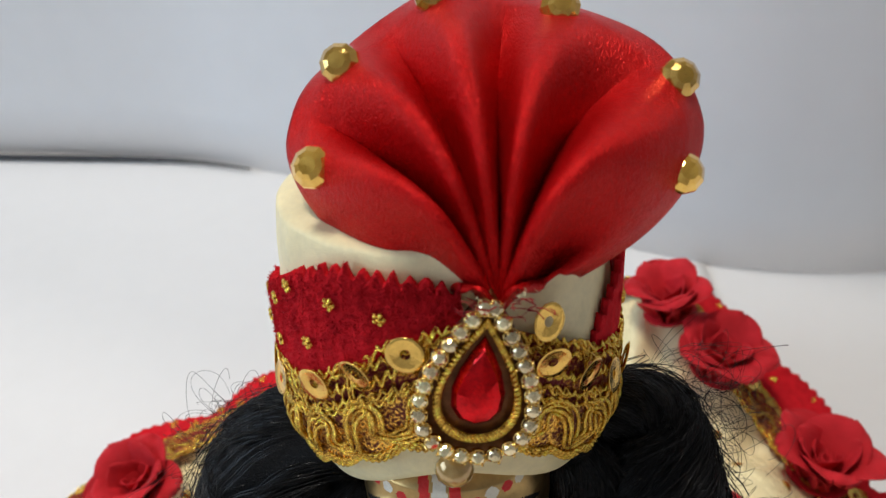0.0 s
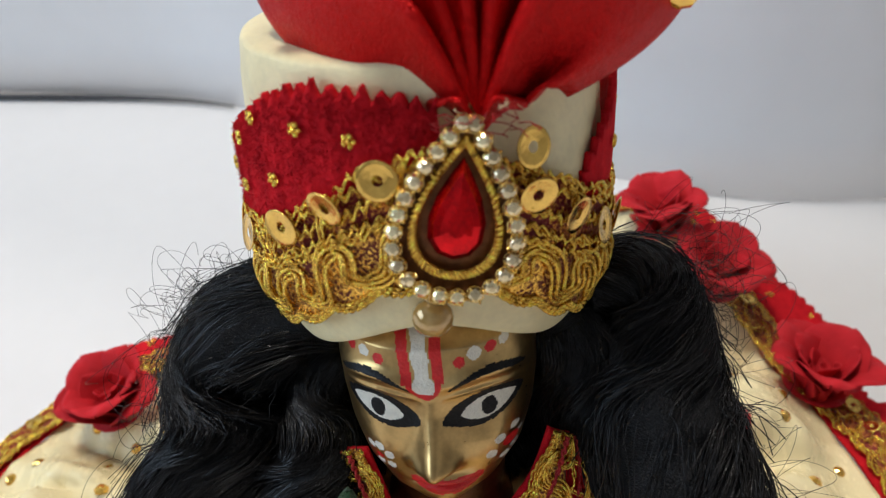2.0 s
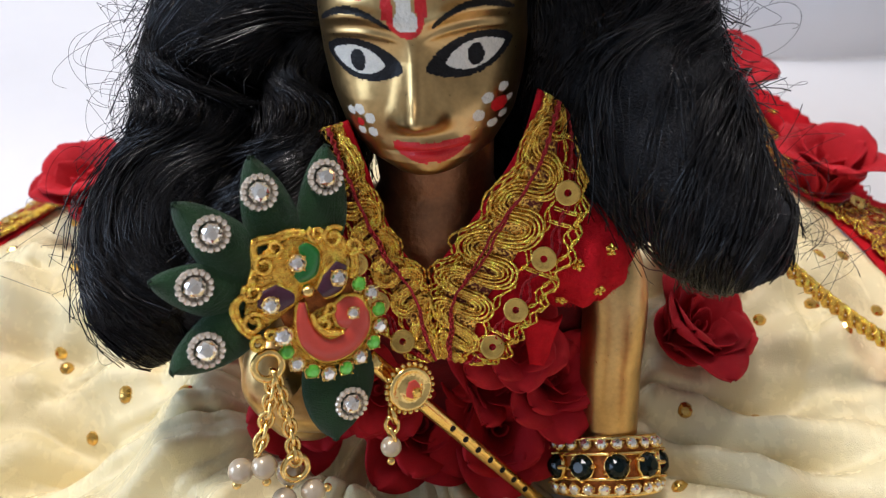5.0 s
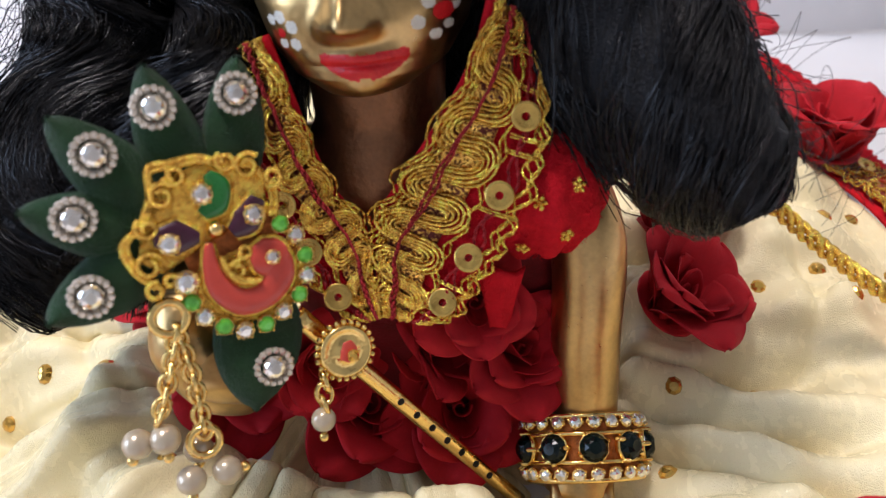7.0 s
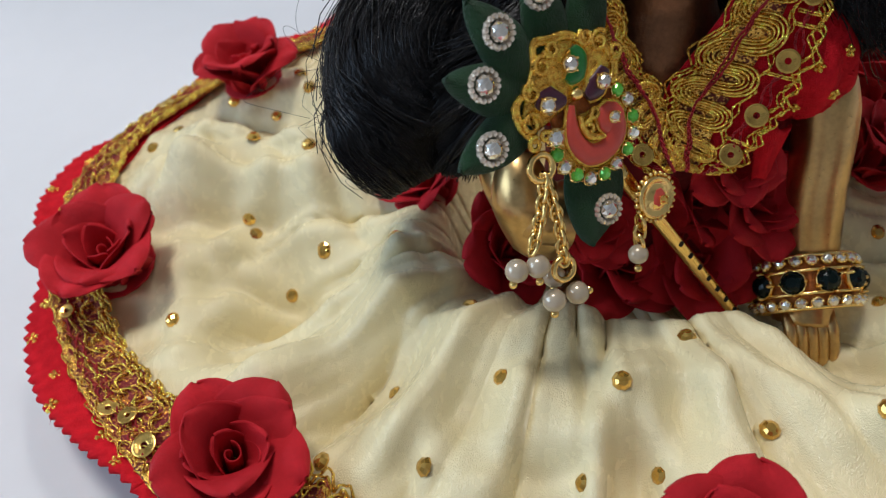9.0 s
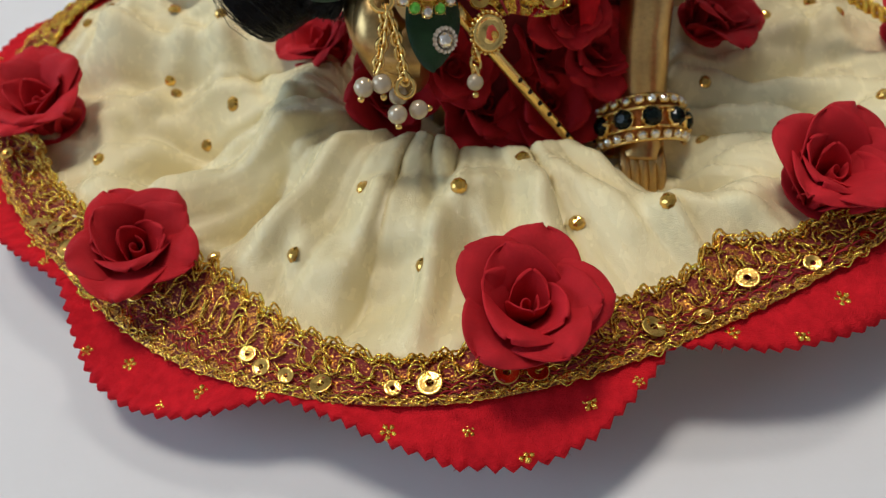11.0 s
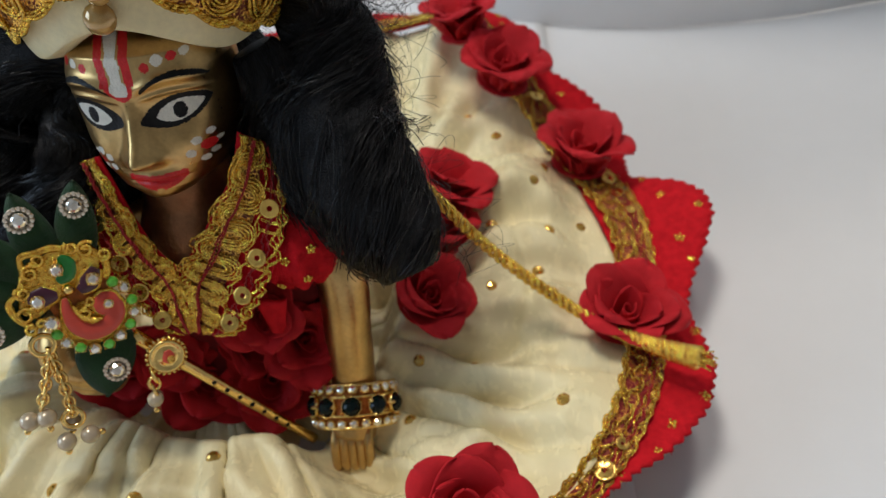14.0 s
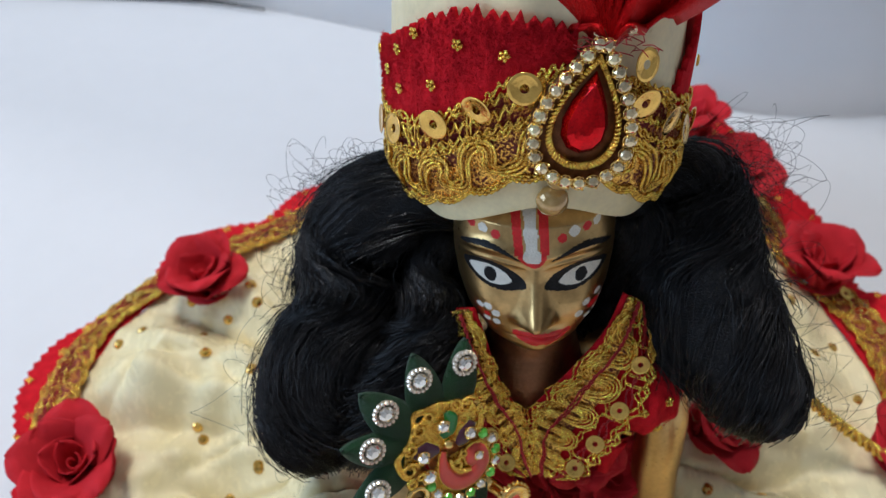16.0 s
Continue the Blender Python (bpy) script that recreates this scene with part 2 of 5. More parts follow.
def tube(points, radius, sides=6, closed=False, flat=1.0):
    """A round cord along points; radius may be a function of 0..1."""
    P = np.asarray(points, float)
    n = len(P)
    t = (np.roll(P, -1, 0) - np.roll(P, 1, 0)) if closed else np.gradient(P, axis=0)
    t /= np.maximum(np.linalg.norm(t, axis=1, keepdims=True), 1e-9)
    ref = np.array([0.13, 0.31, 0.94])
    a = np.cross(t, ref)
    a /= np.maximum(np.linalg.norm(a, axis=1, keepdims=True), 1e-9)
    b = np.cross(t, a)
    ring = np.arange(sides) * 2 * math.pi / sides
    r = np.array([radius(i / max(1, n - 1)) if callable(radius) else radius for i in range(n)])
    V = P[:, None, :] + r[:, None, None] * (np.cos(ring)[None, :, None] * a[:, None, :] + flat * np.sin(ring)[None, :, None] * b[:, None, :])
    f = []
    for i in range(n if closed else n - 1):
        p, q = i * sides, ((i + 1) % n) * sides
        for j in range(sides):
            k = (j + 1) % sides
            f.append((p + j, p + k, q + k, q + j))
    if not closed:
        f.append(tuple(range(sides - 1, -1, -1)))
        f.append(tuple((n - 1) * sides + j for j in range(sides)))
    return V.reshape(-1, 3), f


def join(pieces):
    V, F, k = [], [], 0
    for v, f in pieces:
        V.append(np.asarray(v, float))
        F += [tuple(k + q for q in t) for t in f]
        k += len(v)
    return np.concatenate(V), F


def lathe(profile, sides=16, axis=2):
    """Turned shape from (radius, height) pairs, round z."""
    V, F, n = [], [], len(profile)
    for i in range(sides):
        a = 2 * math.pi * i / sides
        for r, h in profile:
            V.append((r * math.cos(a), r * math.sin(a), h))
    F = grid_faces(sides, n, True)
    F = [tuple(t) for t in F]
    return np.array(V), F


def spline(points, n, closed=False):
    """Catmull-Rom through points."""
    P = [np.asarray(p, float) for p in points]
    m = len(P)
    out = []
    for k in range(n):
        s = k / (n if closed else n - 1) * (m if closed else m - 1)
        i = min(int(s), m - 1 if closed else m - 2)
        t = s - i
        g = (lambda j: P[j % m]) if closed else (lambda j: P[min(max(j, 0), m - 1)])
        p0, p1, p2, p3 = g(i - 1), g(i), g(i + 1), g(i + 2)
        out.append(0.5 * (2 * p1 + (p2 - p0) * t + (2 * p0 - 5 * p1 + 4 * p2 - p3) * t * t + (3 * p1 - p0 - 3 * p2 + p3) * t ** 3))
    return np.array(out)


def nz(x, y, z):
    return noise.noise(Vector((x, y, z)))


def unit(v):
    v = np.asarray(v, float)
    return v / np.linalg.norm(v)


def aim(p, n, up=(0, 0, 1), s=1.0):
    """A pose in metres at p (mm), with local z along n and local y as near to up as can be, scaled by s."""
    z = unit(n)
    x = np.cross(up, z)
    x = unit(x) if np.linalg.norm(x) > 1e-6 else np.array([1.0, 0, 0])
    y = np.cross(z, x)
    m = Matrix(((x[0], y[0], z[0], 0), (x[1], y[1], z[1], 0), (x[2], y[2], z[2], 0), (0, 0, 0, 1)))
    return Matrix.Translation(Vector([float(c) * MM for c in p])) @ m @ Matrix.Scale(s, 4)

# ---- the setting: table under white paper, curved white board behind, plain room ----
def box(x0, x1, y0, y1, z0, z1):
    v = [(x, y, z) for x in (x0, x1) for y in (y0, y1) for z in (z0, z1)]
    return np.array(v, float), [(0, 1, 3, 2), (4, 6, 7, 5), (0, 4, 5, 1), (2, 3, 7, 6), (0, 2, 6, 4), (1, 5, 7, 3)]


def structure(name, vf, m, label, category, smooth=False):
    return tagged(new(name, mesh(name, vf[0], vf[1], m, smooth)), label, category, kind="structure")


structure("floor", box(-1700, 1700, -1700, 1700, -770, -750), WOOD, "brown wooden floor of the room", "floor")
structure("ceiling", box(-1700, 1700, -1700, 1700, 1700, 1720), PLASTER, "plain white plaster ceiling", "ceiling")
structure("wall_north", box(-1700, 1700, 1700, 1720, -750, 1700), PLASTER, "plain white plaster wall", "wall")
structure("wall_south", box(-1700, 1700, -1720, -1700, -750, 1700), PLASTER, "plain white plaster wall", "wall")
structure("wall_east", box(1700, 1720, -1700, 1700, -750, 1700), PLASTER, "plain white plaster wall", "wall")
WIN = (-850, 350, 300, 1300)
structure("wall_west", join([box(-1720, -1700, -1700, WIN[0], -750, 1700), box(-1720, -1700, WIN[1], 1700, -750, 1700), box(-1720, -1700, WIN[0], WIN[1], -750, WIN[2]),
                             box(-1720, -1700, WIN[0], WIN[1], WIN[3], 1700)]), PLASTER, "plain white plaster wall with a window opening", "wall")
window = thing("window_1", (-1710, -250, 300), "white window frame in the wall", "window", kind="structure")
for fy0, fy1, fz0, fz1 in ((WIN[0], WIN[1], WIN[2], WIN[2] + 40), (WIN[0], WIN[1], WIN[3] - 40, WIN[3]), (WIN[0], WIN[0] + 40, WIN[2] + 40, WIN[3] - 40), (WIN[1] - 40, WIN[1], WIN[2] + 40, WIN[3] - 40)):
    part("window_frame", mesh("window_frame", *box(-1722, -1698, fy0, fy1, fz0, fz1), WALLPAPER, False), window)
for lx, ly, half in ((-280, 260, 160), (350, 750, 110)):
    fixture = thing("ceiling_light", (lx, ly, 1700), "plain round white ceiling light", "ceiling light", "ceiling lights")
    lv, lf = lathe([(0.5, 1700), (half * 1.3, 1700), (half * 1.3, 1530), (half * 1.2, 1525), (half * 1.15, 1560), (0.5, 1560)], 28)
    part("housing", mesh("housing", lv + np.array([lx, ly, 0]), lf, WALLPAPER), fixture)

table = thing("table", (0, 100, -750), "plain brown wooden table covered with white paper", "table")
part("tabletop", mesh("tabletop", *box(-600, 600, -400, 500, -32, -2), WOOD, False), table)
for tx in (-560, 560):
    for ty in (-360, 460):
        part("leg", mesh("leg", *box(tx - 22, tx + 22, ty - 22, ty + 22, -750, -32), WOOD, False), table)


def table_sheet(u, v):
    x, y = -560 + u * 1100, -360 + v * 820
    return (x, y, -0.5 + 0.25 * nz(x / 90, y / 90, 3))


tagged(part("paper_sheet", mesh("paper_sheet", *slab(table_sheet, 60, 50, 0.3), PAPER), None),
       "white paper sheet spread over the table", "paper", kind="structure")


def over_sheet(u, v):
    x, y = -380 + u * (66.0 + 380), -330 + v * 700
    lift = 0.3 * max(0.0, 1 - (66 - x) / 5) ** 2 * (0.6 + 0.4 * nz(y / 30, 0, 0))
    return (x + 0.012 * (y - 10) * u, y, 0.25 + lift)


tagged(part("paper_sheet", mesh("paper_sheet", *slab(over_sheet, 120, 60, 0.25), PAPER), None),
       "second white paper sheet lying over the first, its edge slightly lifted", "paper", kind="structure")

# the board stands on the table in a shallow curve and lifts off it at one end
SEAM = [(-560, 300), (-330, 285), (-178, 268), (-111, 259), (-77, 249), (-43, 235), (11, 211), (38, 197), (67, 184), (91, 178), (117, 176.5), (158, 181), (230, 200), (420, 270)]


def board(u, v):
    p = spl_board[min(len(spl_board) - 1, int(round(u * (len(spl_board) - 1))))]
    gap = 2.2 * max(0.0, min(1.0, (-85 - p[0]) / 80))
    z = gap + 0.4 + v * 220
    return (p[0] + 0.004 * z, p[1] + 0.05 * z, z)


spl_board = spline(SEAM, 120)
tagged(part("backdrop_board", mesh("backdrop_board", *slab(board, 120, 12, 0.6), WALLPAPER), None),
                    "curved white board standing behind the idol", "backdrop", kind="structure")
# added dark strip: stands for the shadow where the board lifts off the table
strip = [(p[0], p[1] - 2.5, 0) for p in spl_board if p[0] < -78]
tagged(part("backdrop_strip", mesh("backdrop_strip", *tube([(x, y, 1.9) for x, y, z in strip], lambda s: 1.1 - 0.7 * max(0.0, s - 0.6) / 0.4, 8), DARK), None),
                    "dark strip standing for the shadow gap under the white board", "cable", kind="structure")

# ---- the dress: cream satin skirt with lace edge, felt scallops, roses ----
CX, CY = -10.0, 58.0


def rim(a):
    """Radius of the satin in direction a."""
    return (73.46 + 3.67 * math.cos(a) + 9.38 * math.sin(a) + 3.42 * math.cos(2 * a) + 3.8 * math.sin(2 * a)
            - 4.04 * math.cos(3 * a) - 0.67 * math.sin(3 * a) + 1.81 * math.cos(4 * a) - 3.61 * math.sin(4 * a))


HILLS = ((-68, 76, 5.2, 11), (-57, 50, -4.5, 7), (40, 46, -3.5, 9), (-37, 14, 4.0, 7), (52, 84, 4.5, 9), (-28, 28, 1.5, 8), (7, 22, 3.4, 7), (18.5, 33, -14, 7.5), (20, 26, -4, 5), (-16, 32, 4.0, 8), (-37, 45, 4.5, 8), (39, 24, -3.0, 7), (30, 60, 3, 7), (26, 16, 2.0, 5))


DIPS = ((-60, 6, -3.4, 14), (38, -1, 2.0, 12), (-77, 46, -4.5, 12), (72, 60, -4.5, 14), (70, 103, -6.5, 14), (43, 30, -3.5, 9), (42, 136, 9, 12), (-66, 92, 2.0, 12))


def ground_plane(x, y):
    z = 14.4 + 0.0154 * x + 0.052 * y
    for hx, hy, h, w in DIPS:
        z += h * math.exp(-((x - hx) ** 2 + (y - hy) ** 2) / (2 * w * w))
    return z


def skirt_z(x, y):
    dx, dy = x - CX, y - CY
    a, r = math.atan2(dy, dx), math.hypot(dx, dy)
    s = min(1.2, r / rim(a))
    z = ground_plane(x, y)
    m = min(1.0, s / 0.2) * (0.25 + 0.75 * min(1.0, max(0.0, 1 - s) / 0.18))
    inside = min(1.0, max(0.0, (1 - s) / 0.2))
    for hx, hy, h, w in HILLS:
        z += inside * h * math.exp(-((x - hx) ** 2 + (y - hy) ** 2) / (2 * w * w))
    z += m * 3.0 * nz(3.0 * math.cos(a), 3.0 * math.sin(a), 1.5 * s)
    z += m * 1.5 * nz(x * 0.09, y * 0.09, 7)
    ridge = nz(5.2 * math.cos(a) + 4, 5.2 * math.sin(a), 1.6 * s + 0.03 * x)
    z += m * min(1.0, s / 0.65) ** 2.2 * 10.0 * (0.26 - math.sqrt(ridge * ridge + 0.002))
    cross = nz(x * 0.055 + 3, y * 0.055, 11)
    z += m * 7.0 * (0.22 - math.sqrt(cross * cross + 0.001))
    bend = nz(x * 0.030 + 0.012 * y + 1.7, y * 0.042 - 0.014 * x, 5)
    z += m * 8.5 * (0.2 - abs(bend))
    pleat = nz(4.4 * math.cos(a) + 7, 4.4 * math.sin(a), 1.8 * s + 0.02 * y)
    z -= m * (1.9 * math.exp(-(bend / 0.08) ** 2) + 2.1 * min(1.0, s / 0.5) * math.exp(-(pleat / 0.07) ** 2))
    z += m * 0.6 * nz(x * 0.14, y * 0.14, 17)
    ridge = nz(15 * math.cos(a) + 9, 15 * math.sin(a), 1.6 * s + 0.03 * y)
    z += m * s * s * 3.4 * (0.3 - abs(ridge))
    z += m * 0.9 * math.exp(-((x + 68) ** 2 + (y - 68) ** 2) / 420) * math.sin(0.6 * r + 6 * nz(x * 0.07, y * 0.07, 2))
    z += m * 2.4 * math.exp(-((x - 50) ** 2 + (y - 76) ** 2) / 900) * math.sin(16 * a + 2.0 * nz(x * 0.05, y * 0.05, 4))
    tuck = min(1.0, max(0.0, (30.5 - math.hypot((x + 3) * 0.96, y - 62)) / 6.0))
    return z + 2.0 * max(0.0, 1 - s) ** 2 - 13.0 * tuck * tuck * (3 - 2 * tuck)


dress = thing("dress", (0, 60, 0), "cream satin dress with gold lace and red felt scallops", "dress")


def skirt(u, v):
    a = u * 2 * math.pi
    r = rim(a) * (0.10 + 0.91 * v)
    x, y = CX + r * math.cos(a), CY + r * math.sin(a)
    return (x, y, skirt_z(x, y))


part("skirt", mesh("skirt", *slab(skirt, 420, 90, 0.5, True), CREAM), dress, "creased cream satin skirt")

# each scallop: from, to (degrees), depth at both ends and at its tip, place of the tip
LOBES = ((-179, -147, 8.0, 9.3, 12.5, 0.8), (-147, -113, 9.3, 7.6, 15.8, 0.95), (-113, -71, 7.6, 6.4, 14.8, 1.36), (-71, -29, 6.4, 5.0, 13.8, 0.87), (-29, -1, 5.0, 11.8, 13.6, 1.3),
         (-1, 23, 11.8, 13.8, 24.0, 1.55), (23, 46, 13.8, 10.5, 19.8, 1.05), (46, 60, 10.5, 8.0, 15.0, 0.8), (60, 85, 8.0, 8.0, 15.0, 1.0), (85, 108, 8.0, 8.0, 14.0, 1.0),
         (108, 130, 8.0, 8.0, 14.0, 1.0), (130, 152, 8.0, 5.0, 15.0, 1.0), (152, 181, 5.0, 8.0, 13.0, 1.1))


def edge_point(a, d, lift=0.0):
    r = rim(a) + d
    x, y = CX + r * math.cos(a), CY + r * math.sin(a)
    return (x, y, ground_plane(x, y) - 0.10 * max(0.0, d) + 0.45 * max(0.0, 0.8 - d) + lift)


def lace_edges(a):
    """Inner and outer edge of the lace: it wanders over the satin and widens here and there."""
    deg = (math.degrees(a) + 180) % 360 - 180

    def swell(at, width):
        return math.exp(-(((deg - at + 180) % 360 - 180) / width) ** 2)
    top = -0.3 - 3.0 * swell(-131, 12) + 1.7 * swell(-101, 9) - 2.6 * swell(-59, 4) + 0.8 * swell(-38, 7) + 3.4 * swell(16, 14) + 3.0 * swell(160, 8) - 2.5 * swell(147, 5)
    low = 6.7 + 1.7 * swell(-135, 20) - 2.2 * swell(-28, 18) + 4.0 * swell(20, 14) + 1.2 * swell(165, 10)
    return top, low


def lace_point(a, v, lift=0.0):
    top, low = lace_edges(a)
    return edge_point(a, top + (low - top) * v, lift)


def scallop_fn(a0, a1, d0, d1, tip, skew):
    a0, a1 = math.radians(a0), math.radians(a1)
    teeth = max(5, int((a1 - a0) * (rim((a0 + a1) / 2) + 10) / 1.95))

    def fn(u, v):
        u = min(1.0, max(0.0, u))
        a = a0 + u * (a1 - a0)
        base = d0 + (d1 - d0) * u
        d = base + (tip - (d0 + d1) / 2) * max(0.0, math.sin(math.pi * u ** skew)) ** 1.15
        k = (u * teeth) % 1.0
        d += (abs(k - 0.5) * 2 - 0.5) * (0.85 + 0.4 * nz(a * 31, 0, 6)) + 0.35 * nz(a * 22, 1, 3)
        w = 1.0 + (d - 1.0) * v
        wave = 0.9 * math.sin(a * 9) + 1.1 * nz(a * 9, v * 2, 1) + 0.25 * nz(a * 45, v * 6, 2)
        x, y, z = edge_point(a, w, -0.4)
        return (x, y, z + wave * v * v)
    return fn, teeth


def scallop(*lobe):
    fn, teeth = scallop_fn(*lobe)
    return slab(fn, teeth * 4 + 1, 10, 0.7)


def fuzz(fn, count, length, rng, up):
    """Short loose fibres standing on a sheet."""
    V, F = [], []
    for k in range(count):
        u, v = rng.random(), rng.random() ** 0.6
        p = np.array(fn(u, v), float)
        d = np.array(up(u, v)) * rng.uniform(0.2, 0.7) + np.array([rng.uniform(-1, 1), rng.uniform(-1, 1), rng.uniform(-1, 1)])
        d = d / np.linalg.norm(d) * length * rng.uniform(0.5, 1.2)
        w = np.array([rng.uniform(-1, 1), rng.uniform(-1, 1), rng.uniform(-1, 1)]) * 0.075
        x = np.cross(d, w)
        x = x / max(1e-6, np.linalg.norm(x)) * 0.06
        i = len(V)
        V += [p - w, p + w, p + x, p + d]
        F += [(i, i + 1, i + 3), (i + 1, i + 2, i + 3), (i + 2, i, i + 3)]
    return np.array(V), F


rngf = random.Random(12)


for lobe in LOBES:
    piece = part("felt_scallop", mesh("felt_scallop", *scallop(*lobe), FELT), dress, "red felt scallop with pinked edge")
    part("felt_fuzz", mesh("felt_fuzz", *fuzz(scallop_fn(*lobe)[0], 2600, 0.75, rngf, lambda u, v: (0, 0, 1)), FELT), piece, "loose red fibres", kind="stuff")


def lace_band(u, v):
    a = u * 2 * math.pi
    return lace_point(a, 0.10 + 0.86 * v, 0.6 + 0.25 * nz(a * 30, v * 5, 0))


def lace_net(u, v):
    a = u * 2 * math.pi
    return lace_point(a, -0.02 - 0.12 * abs(math.sin(a * 57)) * (1 - v) + 0.48 * v, 0.95 + 0.5 * nz(a * 40, v * 4, 0))


def lace_foot(u, v):
    a = u * 2 * math.pi
    return lace_point(a, 0.80 + 0.2 * v, 0.85 + 0.3 * nz(a * 60, v * 5, 4))


part("lace_band", mesh("lace_band", *slab(lace_band, 700, 8, 0.5, True), DARKNET), dress, "dark red band of the lace with gold flecks")
part("lace_net", mesh("lace_net", *slab(lace_net, 1100, 7, 0.3, True), DARKNET), dress, "glittering gold net of the lace")
part("lace_net", mesh("lace_net", *slab(lace_foot, 700, 4, 0.3, True), NETGOLD), dress, "glittering gold net of the lace")


# ---- roses ----
def petal(width, height, cup, curl, spread, start, seed):
    """A broad round cloth petal, hollow towards the middle, its rim rolled outwards and a little wavy."""
    R, Z = [start], [0.0]
    for i in range(60):
        q = (i + 0.5) / 60
        lean = 0.15 + spread * q + curl * max(0.0, q - 0.7) ** 2 * 6
        R.append(R[-1] + height / 60 * math.sin(lean))
        Z.append(Z[-1] + height / 60 * math.cos(lean))
    knee = max(0.3, 1 - width / height)

    def fn(u, v):
        s = (u - 0.5) * 2
        w = width * (0.35 + 0.65 * math.sin(v / knee * 1.5708)) if v < knee else width * math.sqrt(max(0.0, 1 - ((v - knee) / (1.0 - knee)) ** 2.2))
        r, z = float(np.interp(v, np.linspace(0, 1, 61), R)), float(np.interp(v, np.linspace(0, 1, 61), Z))
        z += (0.3 * math.sin(3.1 * s + seed) + 0.2 * math.sin(6 * s - seed)) * v
        bend = cup * s * w / width
        return (math.sin(bend) * width / cup, -(r - (1 - math.cos(bend)) * width / cup), z)
    return slab(lambda u, v: fn(u, math.sin(v * 1.5708) * 0.999), 17, 16, 0.2)


# outer ring, second ring, the cup and the folded heart; two cuts of each
rose_meshes = [[mesh("petal", *petal(6.3, 14.6, 0.5, 1.4, 1.12, 0.6, k), PETAL) for k in (0, 2.1)], [mesh("petal", *petal(6.6, 12.4, 0.8, 1.0, 0.74, 1.2, k), PETAL) for k in (1.0, 3.3)],
               [mesh("petal", *petal(5.8, 10.2, 1.1, 0.5, 0.36, 1.8, k), PETAL) for k in (0.4, 2.7)], [mesh("petal", *petal(4.0, 8.6, 1.5, 0.2, 0.2, 1.1, k), PETAL) for k in (1.5, 4.0)]]


def bud_sheet(u, v):
    a = u * 2.1 * math.pi
    r = 0.5 + 0.5 * a / math.pi
    return (r * math.cos(a), r * math.sin(a), 2.0 + v * (4.6 + 0.9 * u) + 0.5 * math.sin(a))


bud_mesh = mesh("bud", *slab(bud_sheet, 30, 5, 0.2), PETAL)


calyx_mesh = mesh("calyx", *lathe([(0.02, 1.4), (3.0, 1.6), (5.6, 2.6), (5.8, 2.4), (3.2, 0.6), (0.02, 0.2)], 18), PETAL)


def make_rose(p, scale, turn, tip_x=0.0, tip_y=0.0, label="red cloth rose sewn at the edge of the dress", seed=0):
    rng = random.Random(seed)
    rose = new("fabric_rose")
    tagged(rose, label, "flower", "cloth roses on the dress")
    plan = [(0, 5, 0.0), (1, 3, 0.5), (2, 2, 0.2), (3, 2, 0.9)]
    for k, count, off in plan:
        for i in range(count):
            a = (i + off) * 360 / count + rng.uniform(-9, 9)
            s = rng.uniform(0.93, 1.07)
            ob = part("petal", rose_meshes[k][i % 2], rose)
            ob.matrix_basis = pose(0, 0, (0.0, 0.6, 0.6, 0.5)[k] * MM, rng.uniform(-9, 7), rng.uniform(-5, 5), a) @ Matrix.Diagonal((s, 1, s, 1))
    part("bud", bud_mesh, rose)
    part("calyx", calyx_mesh, rose)
    rose.matrix_basis = pose(p[0] * MM, p[1] * MM, p[2] * MM, tip_x, tip_y, turn) @ Matrix.Scale(scale, 4)
    return rose


for k, (x, y, z, s, turn, tx, ty) in enumerate((
        (-6.5, -1.2, 9.0, 0.98, 20, 14, 0), (-61, 18, 12.0, 0.95, 75, 14, -8), (36.5, 17.2, 8.5, 0.98, 18, 20, 5), (-85, 56, 12.0, 1.08, 50, 10, -10),
        (66.5, 53.5, 13.0, 1.0, 10, 8, 8), (65, 96.5, 14.0, 1.05, 55, 4, 8), (50, 119, 19.0, 1.05, 5, 8, 10), (43, 130, 29.0, 1.0, 65, -14, 0),
        (-66, 94, 20.0, 0.95, 15, 4, -8))):
    seat = max(skirt_z(x + 5 * math.cos(q), y + 5 * math.sin(q)) for q in range(6))
    make_rose((x, y, max(z, seat - 1.6)), s, turn, tx, ty, seed=k)
for k, (x, y, z, s, turn, tx, ty) in enumerate((
        (-10, 50.5, 11.5, 0.95, 40, 50, -10), (3, 51.0, 10.5, 0.95, 5, 50, 4), (-25, 53, 12.0, 0.9, 60, 36, -24), (30, 58, 18.5, 0.85, 20, 26, 22), (-3, 50.5, 21.0, 0.78, 70, 60, 0), (9, 51.0, 20.5, 0.78, 25, 56, 10),
        (33, 69, 20.5, 0.85, 70, 10, 26), (36, 81, 21.0, 0.9, 33, 6, 18), (-34, 66, 14.0, 0.85, 12, 6, -24), (-14, 50.5, 21.0, 0.75, 33, 56, -14), (5, 50.5, 30.0, 0.7, 12, 66, 6))):
    make_rose((x, y, z), s, turn, tx, ty, "red cloth rose at the waist of the dress", seed=20 + k)

# ---- the brass idol: one mesh ----
EYE_MID = np.array([-4.25, 52.0, 68.5])
AR = unit((12.5, -1.0, 0.5))
AU = unit(np.array([0, 0.21, 0.98]) - AR * np.dot(AR, (0, 0.21, 0.98)))
AF = np.cross(AR, AU)


def bump2(a, b, a0, b0, sa, sb):
    return math.exp(-((a - a0) / sa) ** 2 - ((b - b0) / sb) ** 2)


